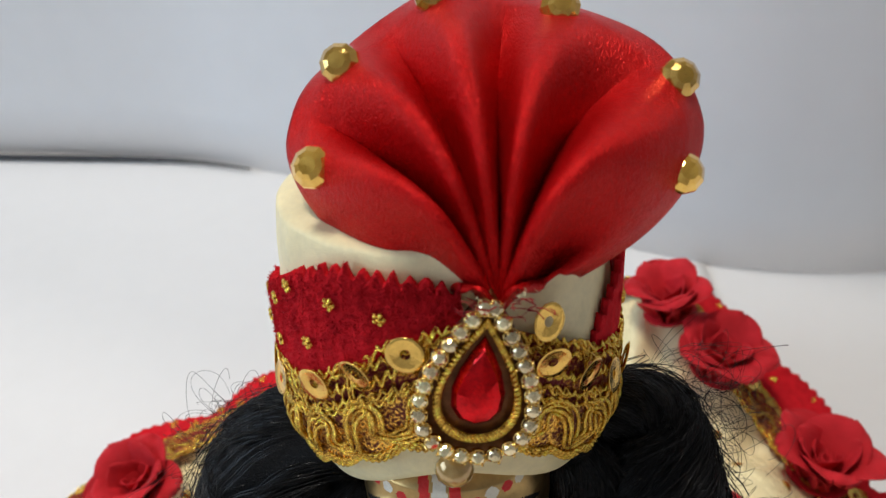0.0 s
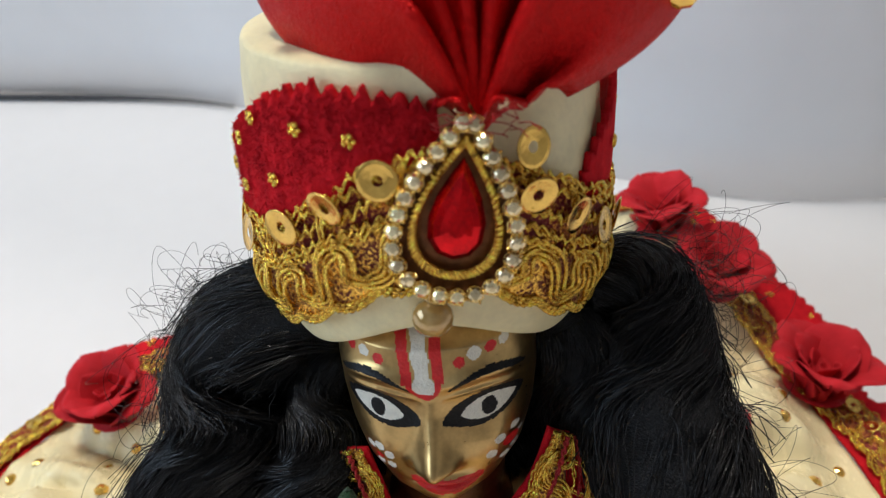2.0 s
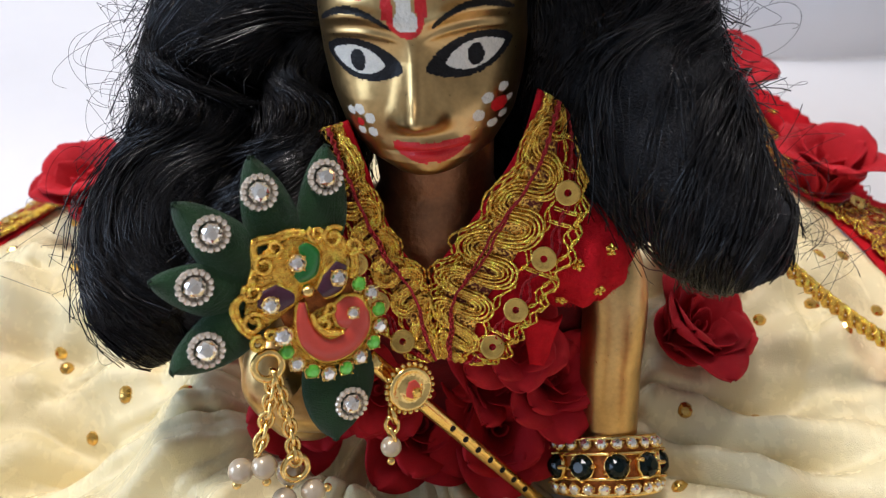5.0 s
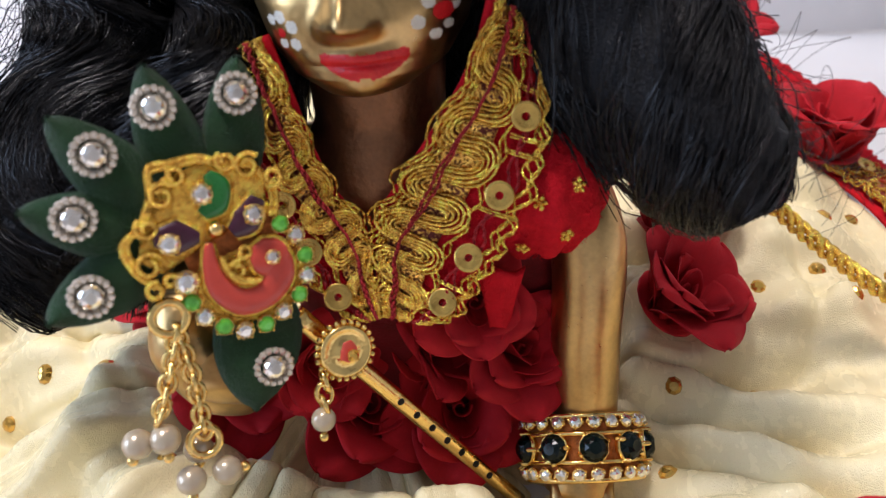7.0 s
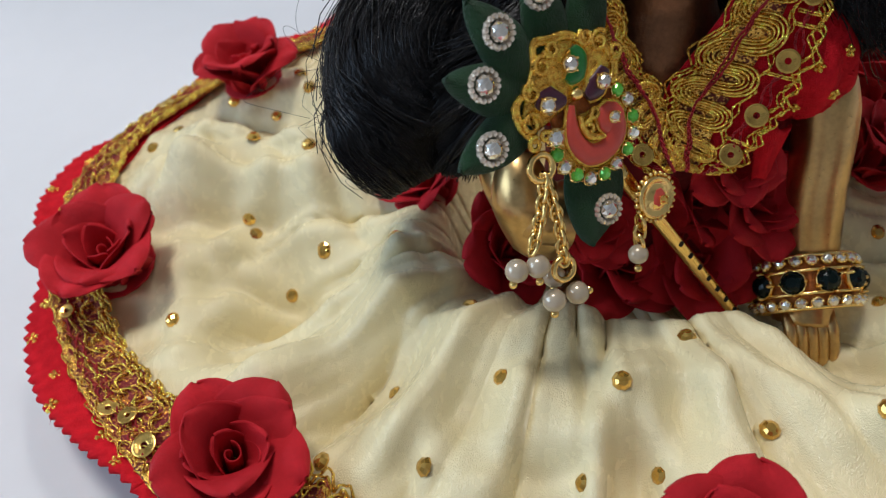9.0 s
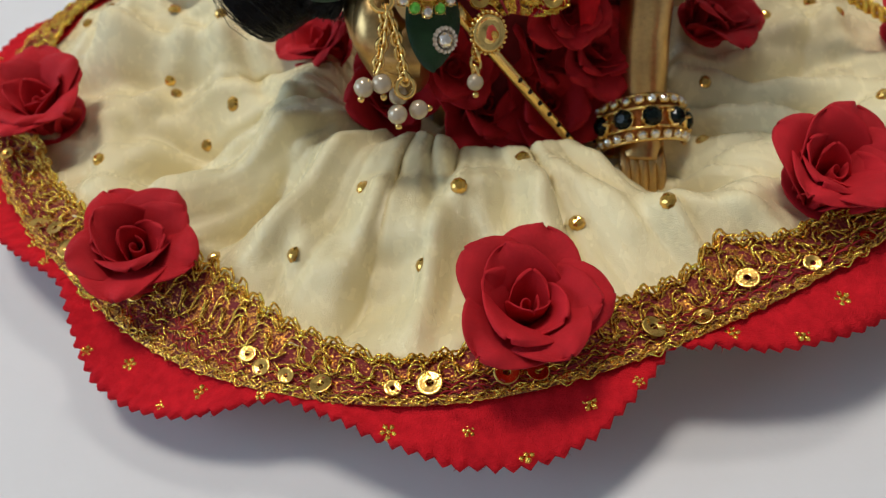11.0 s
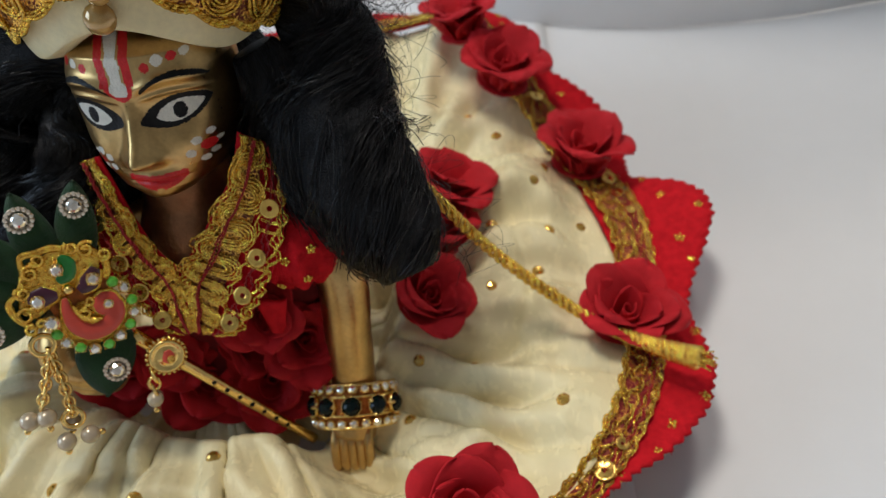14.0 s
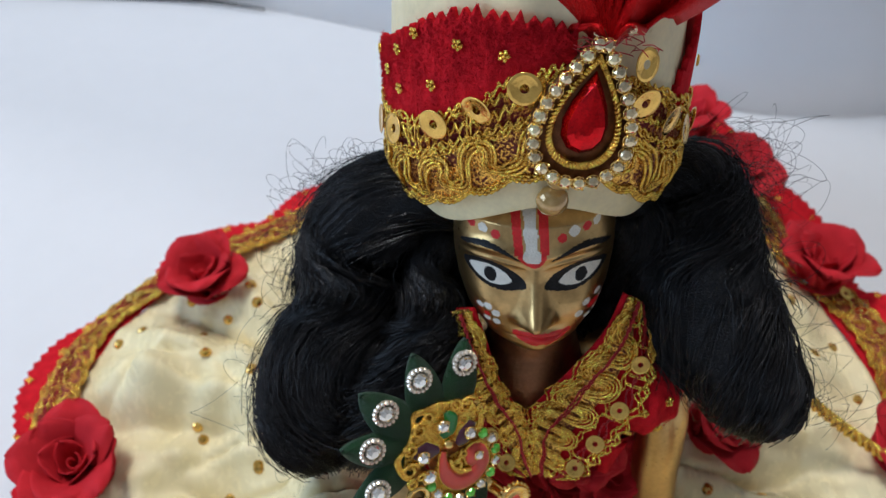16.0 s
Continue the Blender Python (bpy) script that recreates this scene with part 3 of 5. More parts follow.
def relief(a, b):
    """Height of the face's features over its oval."""
    m = abs(a - 0.1)
    h = 0.0
    t = min(1.0, max(0.0, (2.2 - b) / 8.2))
    ridge = (0.5 + 3.1 * t ** 1.2) * (1 / (1 + math.exp(-(b + 6.9) * 2.6)))
    h += ridge * math.exp(-((a - 0.15) / (0.95 + 1.15 * t)) ** 2) * (1 / (1 + math.exp((b - 3.0) * 1.6)))
    h += 0.8 * bump2(m, b, 2.1, -5.9, 0.95, 1.1) + 0.8 * bump2(a, b, 0.15, -5.3, 1.5, 1.4)
    h -= 1.0 * bump2(m, b, 6.0, 0.4, 3.6, 1.9)
    h += 0.75 * bump2(m, b, 6.0, 0.1, 3.0, 1.35)
    h += 0.75 * math.exp(-((b - (4.0 + 0.9 * (1 - ((m - 6) / 4) ** 2))) / 0.75) ** 2) * math.exp(-((m - 6) / 4.2) ** 4)
    h += 0.35 * math.exp(-((b - (2.3 + 0.7 * (1 - ((m - 6) / 4) ** 2))) / 0.35) ** 2) * math.exp(-((m - 6) / 4.0) ** 4)
    h += 0.8 * bump2(a, b, 1.0, -9.0, 3.2, 0.8) + 0.55 * bump2(a, b, 1.0, -10.2, 2.4, 0.6) - 0.45 * bump2(a, b, 1.0, -9.65, 3.4, 0.22)
    h += 0.9 * bump2(a, b, 0.9, -12.0, 3.0, 1.3) + 0.6 * bump2(m, b, 6.4, -5.6, 2.8, 2.6)
    return h


def paint(a, b):
    """0 brass, 1 black, 2 white, 3 red."""
    at = -0.35 - 0.09 * (b - 3.5)
    m = a - at
    if b > 3.0:
        if abs(m) < 0.85 + 0.12 * math.sin(b * 2) or math.hypot(m, (b - 4.0)) < 1.25:
            return 2
        if b > 4.3 and 1.15 < abs(m) < 2.35 + 0.02 * (b - 6):
            return 3
        if 1.2 < math.hypot(m, b - 4.2) < 1.85 and b < 4.4:
            return 3
    if 2.3 < b <= 3.0 and math.hypot(m, b - 4.2) < 1.85:
        return 3
    for side in (-1, 1):
        e = (a - 0.1) * side - 6.0
        c, s_ = math.cos(0.22), math.sin(0.22)
        f = b - 0.1
        eu, ev = e * c + f * s_, -e * s_ + f * c
        if -2.9 < eu < 3.2:
            hh = 1.38 * (1 - (eu / (2.9 if eu < 0 else 3.2)) ** 2) ** 0.8
            if abs(ev) < hh:
                pu, pv = (a - 0.1 + (6.15 if side < 0 else -6.2)), b - 0.05
                return 1 if (pu / 0.85) ** 2 + (pv / 1.15) ** 2 < 1 else 2
        if -4.9 < eu < 4.0:
            k = eu / (4.9 if eu < 0 else 4.0)
            hh = 2.0 * (1 - k * k) ** 0.75 + (0.2 if ev > 0 else 0.0) + 0.12 * nz(eu * 3, ev * 3, side)
            if abs(ev) < hh:
                return 1
        g = (a - 0.1) * side
        if 2.0 < g < 10.2:
            bb = 3.4 + 1.9 * (1 - ((g - 6.6) / 4.4) ** 2)
            if abs(b - bb) < 0.33 * min(1, (g - 1.6), (10.6 - g)):
                return 1
    for da, db, r, k in FACE_DOTS:
        if (a - da) ** 2 + (b - db) ** 2 < r * r:
            return k
    q = (a - 1.15) / 4.1
    if abs(q) < 1:
        bl = -9.85 + 0.95 * q * q + (0.22 if abs(q) < 0.12 else 0)
        if abs(b - bl) < 0.40 + 0.86 * (1 - q * q) ** 0.7 * (1 - 0.35 * math.exp(-(q / 0.14) ** 2) * (b > bl)):
            return 3
    return 0


FACE_DOTS = ((-5.3, 6.7, 0.62, 3), (-7.0, 7.1, 0.62, 2), (-8.6, 7.2, 0.6, 3), (3.5, 6.5, 0.62, 3), (5.1, 7.2, 0.75, 2), (6.8, 7.4, 0.6, 3), (8.2, 7.6, 0.55, 2),
             (-7.5, -5.4, 0.5, 2), (-6.4, -5.1, 0.6, 2), (-5.3, -6.0, 0.6, 2), (-5.2, -7.6, 0.55, 2), (-6.5, -7.6, 0.5, 2), (-6.5, -6.6, 0.45, 3),
             (7.3, -4.7, 0.6, 2), (6.3, -6.4, 0.65, 2), (8.4, -5.8, 0.85, 3), (8.9, -4.0, 0.5, 2), (7.6, -7.8, 0.55, 2), (9.4, -5.6, 0.4, 2), (8.7, -7.2, 0.45, 2))


def idol_head():
    widths = [(-13.6, 1.2), (-12.8, 5.2), (-11, 8.0), (-8, 10.0), (-4, 11.1), (0, 11.6), (5, 11.6), (10, 10.0), (14, 4.0)]
    fronts = [(-13.6, -2.8), (-12.8, -0.4), (-11, 0.7), (-8, 0.9), (-4, 0.9), (0, 0.6), (4, 1.0), (8, 0.2), (14, -6)]
    lo = np.array(widths)
    lf = np.array(fronts)
    rows, cols = 190, 260
    V, idx, flat = [], [], []
    phis = []
    for j in range(cols):
        u = j / cols * 2 - 1
        phis.append(math.pi * (0.55 * u + 0.45 * u ** 3))
    for i in range(rows):
        b = -13.6 + 27.6 * i / (rows - 1)
        w, fr = float(np.interp(b, lo[:, 0], lo[:, 1])), float(np.interp(b, lf[:, 0], lf[:, 1]))
        for ph in phis:
            sn, cs = math.sin(ph), math.cos(ph)
            a = w * math.copysign(abs(sn) ** 0.92, sn)
            if cs > 0:
                c = -11.5 + (11.5 + fr) * cs ** 0.78
                c += relief(a, b) * min(1.0, cs * 2.2)
            else:
                c = -11.5 + 10.5 * cs * math.sqrt(max(0.05, 1 - (b / 16) ** 2))
            p = EYE_MID + AR * a + AU * b + AF * c
            V.append(p)
            flat.append((a, b, cs))
    F = []
    for i in range(rows - 1):
        for j in range(cols):
            k = (j + 1) % cols
            F.append((i * cols + j, i * cols + k, (i + 1) * cols + k, (i + 1) * cols + j))
            pts = [flat[q] for q in F[-1]]
            idx.append(paint(sum(q[0] for q in pts) / 4, sum(q[1] for q in pts) / 4) if min(q[2] for q in pts) > 0.05 else 0)
    F.append(tuple(range(cols - 1, -1, -1)))
    F.append(tuple((rows - 1) * cols + j for j in range(cols)))
    idx += [0, 0]
    return np.array(V), F, idx


def limb(points, radii, sides=20):
    P = spline(points, 40)
    R = np.interp(np.linspace(0, 1, 40), np.linspace(0, 1, len(radii)), radii)
    return tube(P, lambda s: float(np.interp(s, np.linspace(0, 1, 40), R)), sides)


hv, hf, hidx = idol_head()
bodies = [limb([(-3, 60, 60), (-3, 58, 50), (-3.2, 57.5, 44), (-3, 59, 36)], [7.6, 7.0, 9.4, 11]),
          limb([(-3, 60, 38), (-3, 62, 30), (-3, 62, 10), (-3, 62, 1)], [11, 12, 14, 14]),
          limb([(4, 60, 42), (13, 57, 44), (18.6, 52, 37), (18.7, 47.5, 24), (18.4, 42.4, 12), (17.6, 39, 7)], [5, 4.6, 4.3, 4.0, 3.8, 4.2]),
          limb([(-8, 60, 42), (-17, 56, 44), (-24, 46, 38), (-22, 38, 34), (-17, 37.5, 33)], [5, 4, 3.6, 3.6, 4.2]),
          limb([(-23, 41, 40), (-22.5, 38.4, 36), (-20.5, 39.0, 30), (-18.5, 40.5, 26)], [2.0, 4.2, 4.4, 2.8])]
for q in range(5):
    fx = 14.8 + 1.45 * q
    bodies.append(limb([(fx, 39, 9.5), (fx - 0.1, 36.0, 8.0), (fx + 0.0, 34.0, 4.8), (fx + 0.1, 34.5, 2.2)], [0.85, 0.95, 0.9, 0.55], 10))
bv, bf = join(bodies)
allv, allf = join([(hv, hf), (bv, bf)])
# slot 4 paints the shade on the neck, the first limb; other limbs stay brass
tagged(part("idol", mesh("idol", allv, allf, [BRASS, BLACK, WHITE, REDPAINT, NECKSHADE], True, hidx + [4] * len(bodies[0][1]) + [0] * (len(bf) - len(bodies[0][1]))), None),
       "small brass idol with shade-browned neck and black, white, red paint", "statue")

# ---- the turban ----
TC = np.array([-3.5, 70.0, 75.0])
TUP = unit((0.0, 0.155, 0.985))
TR = unit(np.cross((0, 1, 0), TUP))
TB = np.cross(TUP, TR)


def turban_point(a, h, out=0.0):
    """On the turban: a in degrees from straight ahead (right is plus), h above its lower edge."""
    t = math.radians(a)
    k = 1.0 - 0.0022 * max(0, h - 14) ** 1.25
    rx, ry = 19.4 * k + out, 18.4 * k + out
    if h < 6:
        rx, ry = rx - 0.05 * (6 - h) ** 1.6, ry - 0.05 * (6 - h) ** 1.6
    return TC + TR * (rx * math.sin(t)) - TB * (ry * math.cos(t)) + TUP * h


def turban_normal(a, h):
    return unit(turban_point(a, h, 1.0) - turban_point(a, h, 0.0))


turban = thing("turban", TC, "cream turban with red pleated fan, gold lace and red jewel", "headwear")


def lower_edge(a):
    """The front hem swings down to both sides and up in the middle."""
    return 2.6 * math.exp(-(a / 22) ** 2) - 3.2 * math.exp(-((abs(a) - 50) / 24) ** 2)


def cap(u, v):
    a = (u - 0.5) * 360
    lo = lower_edge(a)
    if v < 0.12:
        h, out = lo + 0.8 * (v / 0.12), -2.6 * (1 - v / 0.12) ** 2
    elif v < 0.8:
        s = (v - 0.12) / 0.68
        h, out = lo + 0.8 + s * (28.5 - lo), 0.3 * nz(a * 0.05, s * 4, 5) + 0.14 * nz(a * 0.13, s * 11, 2)
    else:
        s = (v - 0.8) / 0.2
        h, out = 29.3 + 1.6 * math.sin(s * 1.57), -18.0 * (1 - math.cos(s * 1.57))
    return turban_point(a, h, out)


part("cap", mesh("cap", *slab(cap, 140, 60, 0.5, True), CREAM2), turban, "cream cloth cap of the turban")

FP = np.array([2.0, 55.6, 101.5])
FU = unit((0, 0.83, 0.55))
FN = unit((0, -0.55, 0.83))


def fan_point(deg, s, lift=0.0):
    a = math.radians(deg)
    r = 36.2 - 9.5 * (deg / 50) ** 2 if deg < 0 else 36.0 - 7.5 * (deg / 50) ** 2
    r = max(r, 20.0) * math.sqrt(max(0.02, 1 - (max(0.0, abs(deg) - 47) / 20.5) ** 2))
    q = a * (13.0 + 2.5 * (1 - s)) + 0.9 + 1.1 * math.sin(deg * 0.05 + 0.4) + 0.9 * math.sin(s * 2.6 + deg * 0.04)
    fold = (0.5 + 0.5 * math.cos(q)) ** 0.62
    deep = 1.5 * math.sin(math.pi * min(1.0, 0.12 + 0.7 * s)) * max(0.0, 1 - s) ** 0.7 * min(1.0, s / 0.3)
    w = (9.5 + 4.0 * nz(deg * 0.045, 3, 1)) * (fold - 0.5) * deep + 1.0 * s * math.cos(a * 9 + 0.6) + 0.7 * s * nz(deg * 0.06, s * 2, 8)
    dome = 6.5 * math.sin(math.pi * min(1, s * 0.96)) * (1 - 0.5 * (deg / 75) ** 2)
    roll = -1.4 * max(0, s - 0.9) / 0.1
    sq = 0.25 + 0.75 * s
    return FP + r * s * (np.array([1.0, 0, 0]) * math.sin(a) * (0.72 + 0.28 * s) + FU * math.cos(a)) + FN * (w + dome + roll + lift - 1.0 * (1 - sq))


part("fan", mesh("fan", *slab(lambda u, v: fan_point(-66 + 132 * (1 - u), 0.02 + 0.98 * v), 260, 56, 0.45), REDSATIN), turban, "pleated red satin fan")

stud_profile = [(0.02, 1.55), (0.9, 1.5), (1.45, 1.15), (2.05, 0.5), (2.15, 0.0), (2.0, -0.3), (0.02, -0.35)]
stud_mesh = mesh("stud", *lathe(stud_profile, 10), AMBER, False)
for deg in (-52, -31, -9, 15, 41, 56):
    p = fan_point(deg, 0.89 if deg < 30 else 0.96, 0.9)
    part("stud", stud_mesh, turban, "faceted golden stone stud", aim(p, FN * 0.6 + np.array([math.sin(math.radians(deg)) * 0.3, -0.6, 0.3])))


def hem_h(a):
    """Lower edge of the turban's lace, which climbs towards the jewel."""
    return -1.2 + 10.6 * math.exp(-((a - 3) / (44 if a < 3 else 36)) ** 2)


def lace_h(a):
    """Upper edge of the turban's lace."""
    return 11.0 + 11.2 * math.exp(-((a - 4) / (42 if a < 4 else 46)) ** 2)


# red felt band with pinked upper edge, wrapped over the lace on one side
def felt_band(u, v):
    a = -98 + 104 * u
    low = lace_h(a) - 0.8
    high = float(np.interp(a, (-98, -73, -43, -30, -14, 6), (17.5, 20.5, 26.4, 27.8, 27.6, 26.4)))
    k = (u * 22) % 1.0
    high += (abs(k - 0.5) * 2 - 0.5) * 1.4 + 0.5 * nz(a * 0.2, 0, 4)
    return turban_point(a, low + (high - low) * v, 1.0 + 0.2 * v + 0.3 * nz(a * .2, v * 3, 2))


band = part("felt_band", mesh("felt_band", *slab(felt_band, 193, 10, 0.8), FELT), turban, "red felt band with pinked edge")
part("felt_fuzz", mesh("felt_fuzz", *fuzz(felt_band, 6500, 0.65, rngf, lambda u, v: turban_normal(-98 + 104 * u, 18)), FELT), band, "loose red fibres", kind="stuff")


def felt_band_right(u, v):
    a = 52 + 50 * u
    k = (u * 12) % 1.0
    high = 15.5 + 10 * u ** 0.7 + (abs(k - 0.5) * 2 - 0.5) * 1.2
    low = lace_h(a) - 1.0
    return turban_point(a, low + (max(high, low + 1) - low) * v, 0.9 + 1.6 * v * u)


part("felt_band", mesh("felt_band", *slab(felt_band_right, 97, 10, 0.8), FELT), turban, "red felt band with pinked edge")


def lace_base(u, v):
    a = -105 + 210 * u
    h0 = hem_h(a) + 5.5
    return turban_point(a, h0 + v * (lace_h(a) - h0), 0.7 + 0.15 * nz(a, v * 9, 0))


def lace_net(u, v):
    a = -105 + 210 * u
    h0 = hem_h(a) - 0.8 * abs(math.sin(u * math.pi * 14 - 0.4))
    return turban_point(a, h0 + v * (hem_h(a) + 6.6 - h0), 0.85 + 0.3 * nz(a * 0.8, v * 6, 0))


part("lace_band", mesh("lace_band", *slab(lace_base, 200, 10, 0.5), DARKNET), turban, "dark red band of the lace with gold flecks")
part("lace_net", mesh("lace_net", *slab(lace_net, 340, 10, 0.4), NETGOLD), turban, "glittering gold net of the lace")


# ---- lace threads, sequins, jewel on the turban ----
def braid(fn, threads, gap, radius, n, sides=4):
    """Parallel threads along fn(s, offset)."""
    return join([tube([fn(k / (n - 1), (i - (threads - 1) / 2) * gap) for k in range(n)], radius, sides) for i in range(threads)])


def turban_wave(s, off):
    a = -104 + 208 * s
    ph = s * 2 * math.pi * 11 + 1.6 * nz(s * 9, 0, 3)
    slope = 2.4 * math.cos(ph) * 11 * 2 * math.pi / 73
    k = math.sqrt(1 + slope * slope)
    h = hem_h(a) + 3.7 + (2.3 + 0.5 * nz(s * 12, 2, 5)) * math.sin(ph) + off / k + 0.14 * nz(s * 60, off * 3, 1)
    return turban_point(a - math.degrees(off * slope / k / 20) - 1.8 * math.sin(2 * ph), h, 1.4 + 0.3 * math.cos(ph * 2) + 0.2 * math.sin(off * 6 + ph))


part("wave_braid", mesh("wave_braid", *braid(turban_wave, 4, 0.55, 0.24, 1000, 5), GOLD), turban, "wavy gold thread braid")


def turban_ladder(s):
    a = -102 + 204 * s
    low = hem_h(a) + 7.2
    high = lace_h(a) - 0.4
    return [turban_point(a + 1.2 * math.sin(s * 99), low + (high - low) * q, 1.15 + 0.3 * math.sin(q * 3.14)) for q in np.linspace(0, 1, 6)]


ladder = []
for k in range(52):
    if nz(k * 0.45, 0, 2) > 0.15:
        ladder += [tube(turban_ladder((k + d) / 52), 0.15, 4) for d in (0.0, 0.3)]
part("ladder_braid", mesh("ladder_braid", *join(ladder), GOLD), turban, "gold ladder stitches across the lace", kind="stuff")


def turban_hem(s, off):
    a = -105 + 210 * s
    ph = s * 2 * math.pi * 14 - 0.8
    return turban_point(a, hem_h(a) + 0.2 - 0.9 * abs(math.sin(ph / 2)) + off, 1.05 + 0.2 * math.sin(ph * 7 + off * 9))


part("hem_braid", mesh("hem_braid", *braid(turban_hem, 3, 0.42, 0.22, 800, 5), GOLD), turban, "scalloped gold thread hem")
for share, wob in ((0.0, 0.3), (0.16, 0.35), (0.5, 0.5), (0.82, 0.3), (1.0, 0.35)):
    def turban_line(s, off, share=share, wob=wob):
        a = -104 + 208 * s
        low = hem_h(a) + 6.8
        return turban_point(a, low + (lace_h(a) - low) * share + wob * math.sin(s * 380 + share * 9) + 0.6 * nz(s * 25, share * 9, 0) + off, 1.2 + 0.25 * math.sin(s * 300 + off * 5 + share * 7))
    part("line_braid", mesh("line_braid", *braid(turban_line, 2, 0.4, 0.19, 800), GOLD), turban, "thin gold thread line")

sequin_mesh = mesh("sequin", *lathe([(0.55, 0.12), (0.75, 0.2), (1.5, 0.12), (1.95, 0.28), (2.0, 0.2), (1.5, 0.02), (0.75, 0.08), (0.55, 0.12)], 24), SEQUIN)
for k, (a, h) in enumerate(((-64, 9.9), (-41, 13.7), (-25, 16.9), (-10, 20.1), (30, 21.5), (31, 16.7), (45, 12.9), (60, 9.3), (-80, 8.6), (75, 8.0))):
    n = turban_normal(a, h)
    tilt = np.array([0.2 * math.sin(k * 2.1), 0, 0.25 * math.cos(k * 1.7)])
    part("sequin", sequin_mesh, turban, "pale gold sequin", aim(turban_point(a, h, 1.75), n + tilt))
glitter_mesh = mesh("glitter_dot", *join([lathe([(0.02, 0.35), (0.22, 0.22), (0.3, 0.0)], 5)[0:2]] + [(lathe([(0.02, 0.3), (0.2, 0.2), (0.28, 0)], 5)[0] + np.array([0.42 * math.cos(q), 0.42 * math.sin(q), 0]), lathe([(0.02, 0.3), (0.2, 0.2), (0.28, 0)], 5)[1]) for q in (0, 1.2, 2.4, 3.7, 5.0)]), GOLD, False)
for a, h in ((-52, 23.8), (-33, 24.0), (-17, 23.5), (-70, 17.2), (-43, 18.4), (-60, 16.0), (-84, 18.0), (72, 17.0), (86, 20), (-62, 20.8)):
    part("glitter_dot", glitter_mesh, turban, "", aim(turban_point(a, h, 1.5), turban_normal(a, h), s=1.15))

JC = np.array([-0.1, 52.7, 95.4])
JN = unit((0.02, -0.955, 0.30))
JU = unit(np.array([0.16, 0.29, 0.94]) - JN * np.dot(JN, (0.16, 0.29, 0.94)))
JR = np.cross(JU, JN)


def jewel(x, y, z=0.0):
    return JC + JR * x + JU * y + JN * z


def tear(t, w, h):
    return (w * 0.66 * math.sin(t) * abs(math.sin(t / 2)) ** 1.15, h * 0.5 * math.cos(t))


def tear_plate(w, h, profile, n=36):
    """A teardrop cut: rings of (scale, height) round a common middle."""
    V, F = [], []
    for s, z in profile:
        for i in range(n):
            x, y = tear(2 * math.pi * i / n, w, h)
            V.append(jewel(x * s, (y + h * 0.12) * s - h * 0.12, z))
    F = [(r * n + i, r * n + (i + 1) % n, (r + 1) * n + (i + 1) % n, (r + 1) * n + i) for r in range(len(profile) - 1) for i in range(n)]
    F.append(tuple((len(profile) - 1) * n + i for i in range(n)))
    return np.array(V), F


brooch = part("teardrop_brooch", mesh("teardrop_brooch", *tear_plate(11.9, 17.6, [(1.04, -1.6), (1.04, -0.4), (0.98, 0.0), (0.3, 0.15)]), DARKPLATE), turban, "dark gold brooch plate")
part("ruby", mesh("ruby", *tear_plate(5.4, 9.6, [(1.0, 0.2), (1.0, 0.6), (0.80, 1.45), (0.55, 1.75), (0.30, 1.9)], 14), RUBY, False), brooch, "red glass teardrop stone")
for w, h in ((7.9, 12.6),):
    rope = []
    for k in (0, math.pi):
        pts = []
        for i in range(460):
            t = 2 * math.pi * i / 460
            x, y = tear(t, w, h)
            q = t * 38 + k
            pts.append(jewel(x * (1 + 0.07 * math.cos(q)), y * (1 + 0.05 * math.cos(q)), 0.65 + 0.34 * math.sin(q)))
        rope.append(tube(pts, 0.20, 6, True))
    part("rope_edge", mesh("rope_edge", *join(rope), GOLD), brooch, "twisted gold wire edge")
def cut_stone(sides=8):
    """A brilliant: small table, star and kite facets, girdle."""
    V, F = [], []
    rings = ((0.40, 0.78, 0.0), (0.70, 0.60, 0.5), (0.93, 0.22, 0.0), (0.93, 0.06, 0.0), (0.7, -0.3, 0.0))
    for r, z, off in rings:
        V += [(r * math.cos(2 * math.pi * (i + off) / sides), r * math.sin(2 * math.pi * (i + off) / sides), z) for i in range(sides)]
    V.append((0.0, 0.0, -0.62))
    F.append(tuple(range(sides)))
    for i in range(sides):
        j = (i + 1) % sides
        a, b, c, d = i, j, sides + i, sides + j
        F += [(a, c, b), (b, c, d), (2 * sides + i, 2 * sides + j, c), (2 * sides + j, d, c)]
        for k in (2, 3):
            F.append((k * sides + j, k * sides + i, (k + 1) * sides + i, (k + 1) * sides + j))
        F.append((4 * sides + j, 4 * sides + i, 5 * sides))
    return np.array(V), F


gem_mesh = mesh("gem", *cut_stone(), CRYSTAL, False)
cup_mesh = mesh("claw_cup", *join([lathe([(0.75, -0.6), (1.02, -0.2), (1.02, 0.16), (0.94, 0.16), (0.9, -0.2)], 10)] +
                [(lathe([(0.02, 0.62), (0.16, 0.5), (0.2, -0.2)], 6)[0] + np.array([0.98 * math.cos(q), 0.98 * math.sin(q), 0]), lathe([(0.02, 0.62), (0.16, 0.5), (0.2, -0.2)], 6)[1]) for q in (0.78, 2.36, 3.93, 5.5)]), GOLDP)


def gem_at(p, n, s, parent, data=None, label="clear rhinestone in gold claws"):
    g = part("gem_setting", cup_mesh, parent, "", aim(p, n, (0.3, 0.1, 1), s))
    ob = part("gem", data or gem_mesh, parent, label, aim(p, n, (0.1, 0.3, 1), s))


